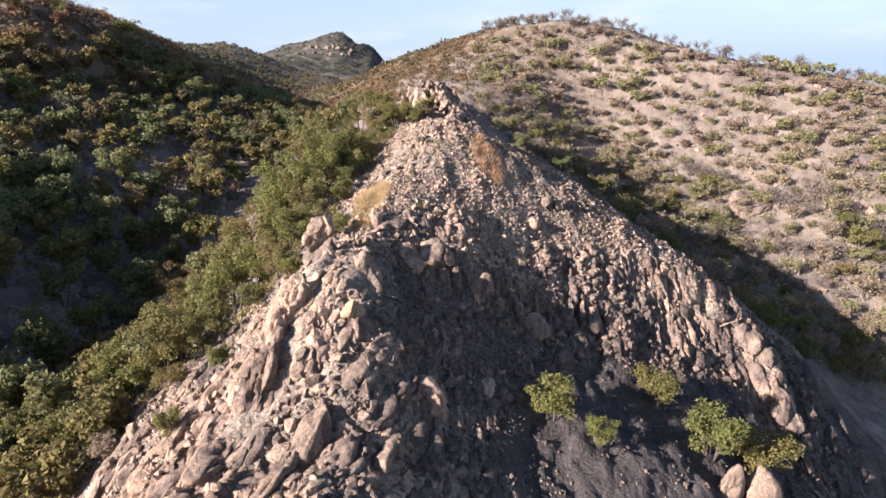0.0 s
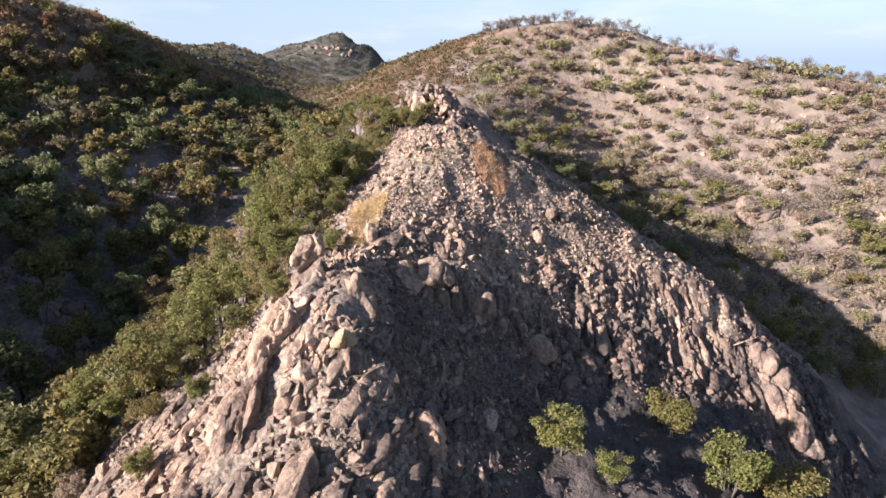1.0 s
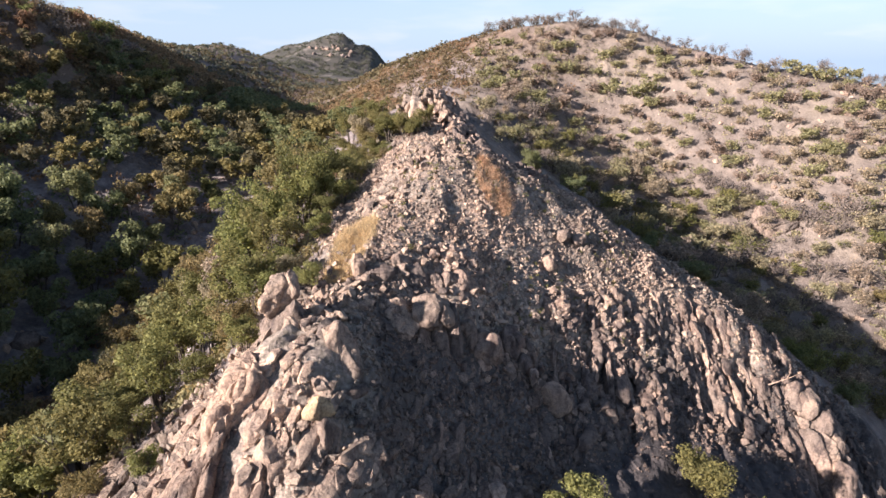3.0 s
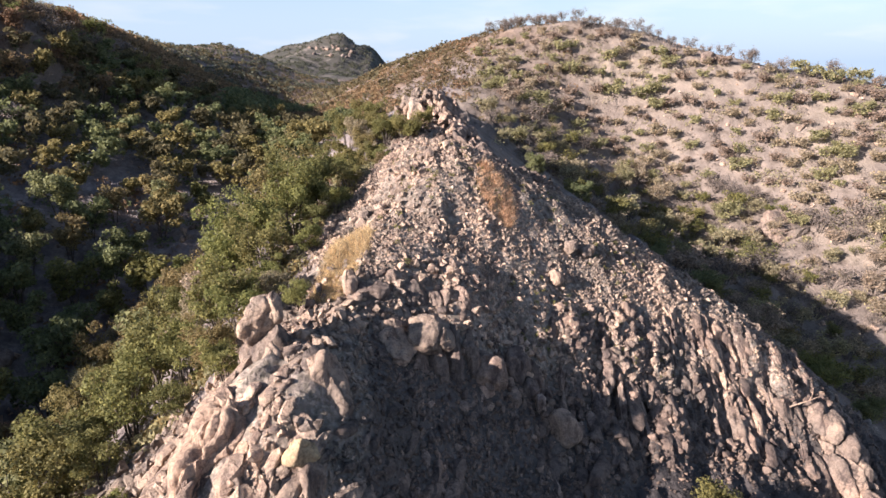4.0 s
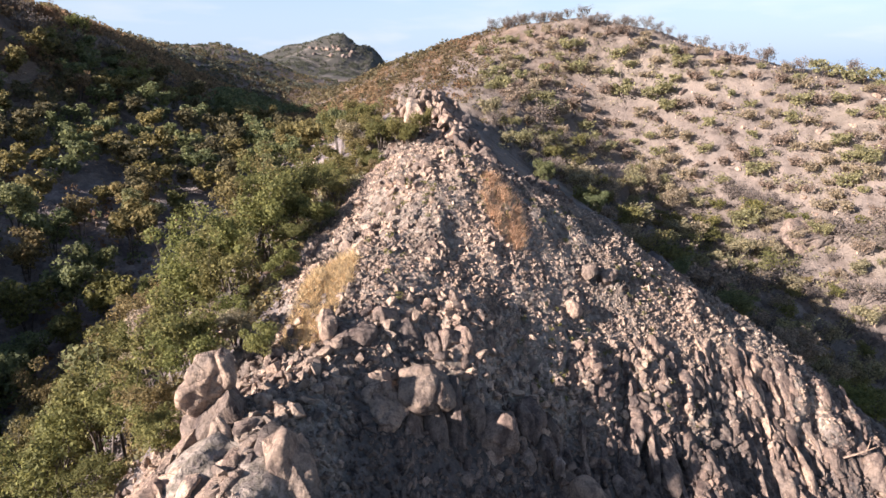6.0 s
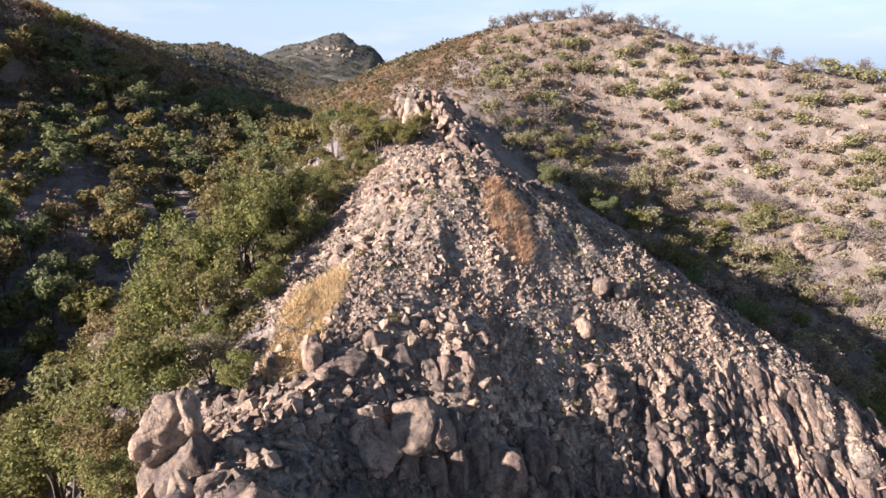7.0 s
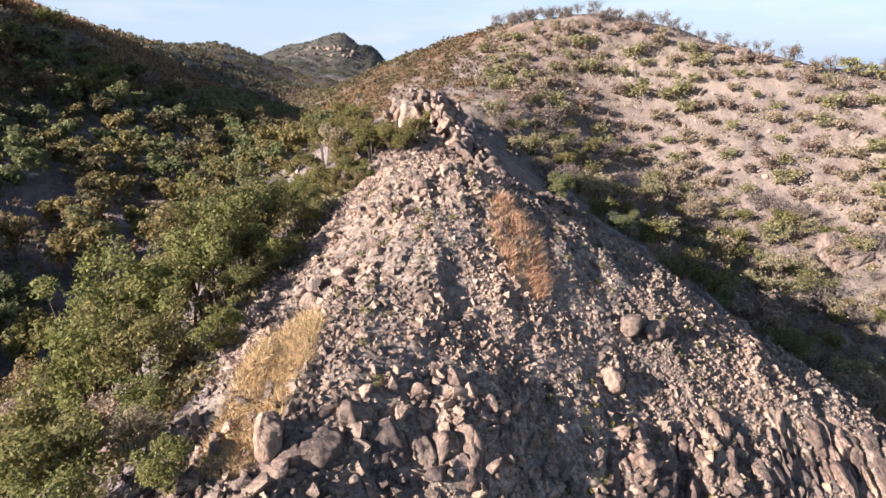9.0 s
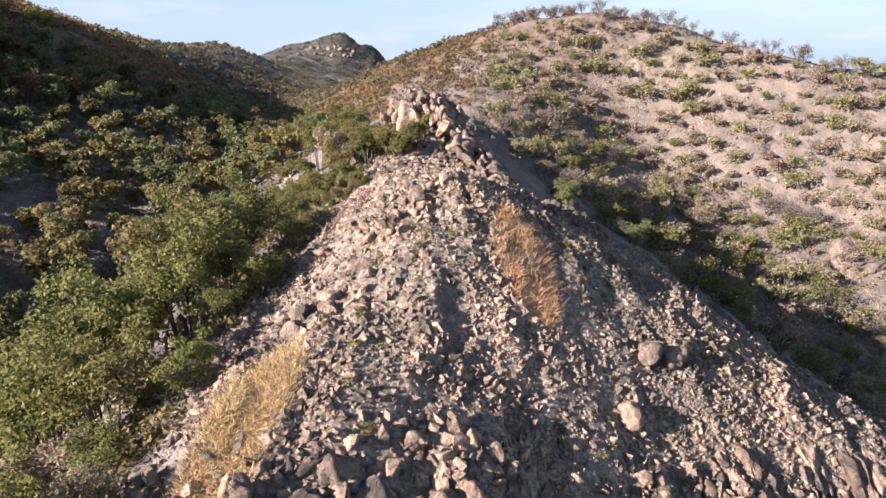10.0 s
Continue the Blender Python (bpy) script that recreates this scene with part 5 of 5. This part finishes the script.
HILL_TREES = sorted(scatter(_rng, -60, -12, 18, 96, 2.3, lambda x, y: np.maximum(np.maximum(shaded(x, y), 0.5 * ease(-13.5, -15.5, x) * ease(40, 34, y)), ease(58, 66, y) * ease(-6, -11, x) * ease(64, 59, broad(x, y))), 320), key=lambda p: math.hypot(p[0], p[1] - 20))
for _k, (_x, _y) in enumerate(HILL_TREES[:100]):
    _s = 0.78 + 0.5 * _rng.random()
    plant(HILL[_k % 6], "tree", "dark olive tree on the shaded stony hill", "tree", "trees on the shaded hill", (_x, _y), 360 * _rng.random(), (_s, _s), M_LEAF_RUST if broad(_x, _y)[0] > 55 and _rng.random() < 0.12 else M_LEAF if _rng.random() < 0.5 else None)
for _k, (_m, _l) in enumerate(((M_LEAF, "olive trees far up the shaded hill"), (M_LEAF_DEEP, "deep green trees far up the shaded hill"), (M_LEAF_BROWN, "browning trees far up the shaded hill"))):
    copse("hill_trees", _l, HILL_FAR, HILL_TREES[100 + _k :: 3], (0.75, 1.25), _m, 64 + _k, "trees")


for _k, (_x, _y) in enumerate(scatter(_rng, -66, -28, 16, 100, 2.8, lambda x, y: ease(54, 60, broad(x, y)) * (0.35 + 0.65 * (fbm(x / 6, y / 6, 143, 2) > -0.05)), 110)):
    _s = 0.8 + 0.6 * _rng.random()
    plant(SCRUB[_k % 6] if _k % 4 else TWIGGY[_k % 4], "bush", "rusty brown bush high on the shaded hill", "bush", "bushes on the shaded hill", (_x, _y), 360 * _rng.random(), (_s, _s), M_LEAF_LIME if _k % 4 == 1 else (M_LEAF_RUST if _k % 4 else None))


# scrub of the sunny hill
def sunny(x, y):
    return bare(x, y) * ease(2.5, 7, y - spur_back(x)) * (1 - 0.78 * ease(30, 24, x) * ease(80, 72, y)) * (1 - 0.5 * ease(27, 21, x) * ease(102, 94, y)) * ease(4, 9, x - 12 * ease(70, 58, y)) * ease(116, 112, y + 0.35 * np.maximum(x - 20, 0)) * (0.4 + 0.6 * (fbm(x / 6, y / 6, 151, 2) > -0.1))


SUNNY = sorted(scatter(_rng, 4, 84, 52, 120, 1.85, sunny, 640), key=lambda p: math.hypot(p[0] - 10, p[1] - 40))
for _k, (_x, _y) in enumerate(SUNNY[:265]):
    _s = 0.55 + 0.95 * _rng.random() ** 1.6
    _leaf = M_LEAF if _rng.random() < 0.28 else None
    plant(SCRUB[_k % 6] if _rng.random() < 0.68 else TWIGGY[_k % 4], "shrub", "dry olive-brown shrub on the sunny tan hillside", "shrub", "shrubs on the sunny hill", (_x, _y), 360 * _rng.random(), (_s, _s * 0.9), _leaf if _k % 6 else None)

# trees along the hill's skyline
for _k in range(52):
    _x = 8 + 22 * _rng.random() if _k < 30 else 30 + 48 * (_k - 30 + _rng.random()) / 22
    _y = float(np.interp(_x, (8, 20, 30, 40, 46, 58, 68, 90), (128, 117, 114, 111, 106, 102, 100, 93))) + _rng.normal() * 0.8
    _s = (0.5 if _k < 30 else 0.65) + 0.4 * _rng.random()
    plant(TWIGGY[_k % 4], "skyline_tree", "grey half-bare tree on the hill's skyline", "tree", "trees on the skyline", (_x, _y), 360 * _rng.random(), (_s, _s * 1.05))


# brush of the saddle and the far hills
def clumps(name, label, xs, ys, size, per, leaf, material, seed):
    rng = np.random.default_rng(seed)
    c = np.stack([xs, ys, height(xs, ys) + 0.3 * size], -1)
    v, f = leaves(rng, c, size * (0.6 + 0.5 * rng.random(len(xs))), per * len(xs), leaf, 0.6, 0.75)
    return tagged(new(name, grid_mesh(name, v, f, material, smooth=False)), label, "brush", kind="stuff")


_x, _y = -95 + 125 * _rng.random(9000), 60 + 290 * _rng.random(9000)
_ok = _rng.random(9000) < thicket(_x, _y) * ease(10, -2, _x)
_x, _y = _x[_ok][:1900], _y[_ok][:1900]
_far = SUNNY[265:]
copse("hill_scrub", "dry olive scrub high on the sunny hill", SCRUB_FAR, _far[::3], (0.6, 1.15), M_LEAF_DRY, 61)
copse("hill_scrub", "olive-brown scrub high on the sunny hill", SCRUB_FAR, _far[1::3], (0.6, 1.35), M_LEAF_DRY, 63)
copse("hill_scrub", "grey-brown twiggy scrub high on the sunny hill", SCRUB_FAR, _far[2::3], (0.6, 1.1), M_LEAF_TWIG, 62)
clumps("brown_brush", "brown dry brush below the skyline", _x[::2], _y[::2], 1.0, 30, 0.42, M_LEAF_BROWN, 41)
clumps("brown_brush", "rusty brush in the saddle between the hills", _x[1::2], _y[1::2], 1.1, 30, 0.42, M_LEAF_BROWN, 42)
_x, _y = -150 + 170 * _rng.random(3000), 130 + 300 * _rng.random(3000)
_ok = (_rng.random(3000) < 0.8) & (_x < 10)
_hi = (_x > -48) | (_rng.random(3000) < 0.35)
clumps("far_woods", "green brush on the far slopes", _x[_ok & ~_hi], _y[_ok & ~_hi], 1.5, 22, 0.8, M_LEAF_FAR, 43)
clumps("far_brush", "brown and olive brush on the far saddle", _x[_ok & _hi], _y[_ok & _hi], 1.4, 24, 0.7, M_LEAF_BROWN, 53)
_x, _y = -290 + 270 * _rng.random(4200), 690 + 230 * _rng.random(4200)
_ok = fbm(_x / 14, _y / 14, 197, 3) > -0.16
clumps("far_woods", "dark woods on the distant rocky peak", _x[_ok][:1900], _y[_ok][:1900], 2.0, 16, 1.1, M_LEAF_FAR, 44)


_x, _y = 4 + 80 * _rng.random(14000), 52 + 66 * _rng.random(14000)
_ok = _rng.random(14000) < sunny(_x, _y) * (fbm(_x / 3, _y / 3, 161, 2) > -0.1)
clumps("low_brush", "low dry brush on the sunny hillside", _x[_ok][:2800:2], _y[_ok][:2800:2], 0.55, 24, 0.2, M_LEAF_DRY, 45)
clumps("low_brush", "low grey twigs on the sunny hillside", _x[_ok][1:2800:2], _y[_ok][1:2800:2], 0.6, 22, 0.2, M_LEAF_GREY, 46)
_x, _y = -58 + 50 * _rng.random(4000), 22 + 90 * _rng.random(4000)
_ok = (_rng.random(4000) < 0.5) & (hem(_y) - _x > 2) & (fbm(_x / 4, _y / 4, 171, 2) > -0.05)
clumps("low_brush", "low olive undergrowth between the trees", _x[_ok][:600], _y[_ok][:600], 0.65, 34, 0.22, M_LEAF_DEEP, 47)
_x, _y = -78 + 78 * _rng.random(2400), 58 + 94 * _rng.random(2400)
_ok = (broad(_x, _y) < 72) & ((_y > 92) | (broad(_x, _y) > 58.5)) & (_x < -12)
_hi = broad(_x, _y) > 57
_hi |= _x > -30
clumps("hill_woods", "distant olive trees on the shaded hill", _x[_ok & ~_hi], _y[_ok & ~_hi], 1.5, 90, 0.45, M_LEAF_DEEP, 48)
clumps("hill_brush", "rusty brown brush high on the shaded hill", _x[_ok & _hi], _y[_ok & _hi], 1.2, 40, 0.4, M_LEAF_RUST, 49)


_x, _y = -62 + 42 * _rng.random(2600), 16 + 46 * _rng.random(2600)
_ok = _rng.random(2600) < ease(50, 58, broad(_x, _y)) * 0.8 + 0.12
clumps("hill_brush", "rusty and olive brush on the shaded hill's upper slope", _x[_ok][:900], _y[_ok][:900], 0.85, 34, 0.26, M_LEAF_RUST, 57)
_x, _y = -66 + 16 * _rng.random(900), 14 + 110 * _rng.random(900)
_ok = broad(_x, _y) > 61
clumps("hill_brush", "sunlit rusty brush along the hill's crest", _x[_ok][:420], _y[_ok][:420], 1.1, 40, 0.32, M_LEAF_RUST, 58)
_x, _y = -14 + 34 * _rng.random(2600), 82 + 64 * _rng.random(2600)
_ok = bare(_x, _y) < 0.6 + 0.3 * _rng.normal(size=2600)
clumps("shoulder_brush", "brown and olive brush on the hill's shoulder", _x[_ok][:560], _y[_ok][:560], 0.95, 40, 0.3, M_LEAF_BROWN, 54)
clumps("shoulder_brush", "rusty brush on the hill's shoulder", _x[_ok][560:820], _y[_ok][560:820], 0.95, 40, 0.3, M_LEAF_RUST, 55)


_y = 19 + 30 * _rng.random(420)
_x = hem(_y) - 0.2 - 3.0 * _rng.random(420)
clumps("low_brush", "low olive brush along the edge of the bare rock", _x[:260], _y[:260], 0.42, 34, 0.14, M_LEAF_DRY, 59)
clumps("low_brush", "low green brush along the edge of the bare rock", _x[260:], _y[260:], 0.5, 40, 0.14, M_LEAF, 60)
_x, _y = -3 + 15 * _rng.random(500), 33 + 12 * _rng.random(500)
_ok = (stony(_x, _y) > 0.7) & (fbm(_x / 2, _y / 2, 181, 2) > 0.0)
clumps("weeds", "small grey-green weeds among the scree", _x[_ok][:170], _y[_ok][:170], 0.16, 30, 0.07, M_LEAF, 56)


# dry grass
def tufts(name, label, xs, ys, tall, material, seed):
    rng = np.random.default_rng(seed)
    n = len(xs)
    zs = height(xs, ys)
    a = rng.random(n) * 6.28
    w, h = 0.008 + 0.008 * rng.random(n), tall * (0.6 + 0.7 * rng.random(n))
    lean = rng.normal(size=(n, 2)) * 0.7 * h[:, None]
    side = np.stack([np.cos(a), np.sin(a), 0 * a], -1) * w[:, None]
    b = np.stack([xs, ys, zs - 0.03], -1)
    m = b + np.stack([lean[:, 0] * 0.4, lean[:, 1] * 0.4, h * 0.6], -1)
    t = b + np.stack([lean[:, 0], lean[:, 1], h], -1)
    v = np.stack([b - side, b + side, m + side * 0.7, m - side * 0.7, t + side * 0.15, t - side * 0.15], 1).reshape(-1, 3)
    k = np.arange(n)[:, None] * 6
    f = np.concatenate([k + (0, 1, 2, 3), k + (3, 2, 4, 5)])
    return tagged(new(name, grid_mesh(name, v, f, material)), label, "grass", kind="stuff")


_x, _y = -7.5 + 6 * _rng.random(60000), 29.5 + 10 * _rng.random(60000)
_ok = _rng.random(60000) < straw_at(_x, _y)
tufts("dry_grass", "golden dry grass beside the scree", _x[_ok], _y[_ok], 0.24, M_STRAW, 51)
_x, _y = 1 + 5 * _rng.random(42000), 37 + 8 * _rng.random(42000)
_ok = _rng.random(42000) < straw_at(_x, _y) * np.where(fbm(_x / 0.5, _y / 0.9, 211, 2) > -0.05, 1.0, 0.15)
tufts("dry_grass", "russet dry grass on the scree cone", _x[_ok], _y[_ok], 0.27, M_STRAW_RED, 52)
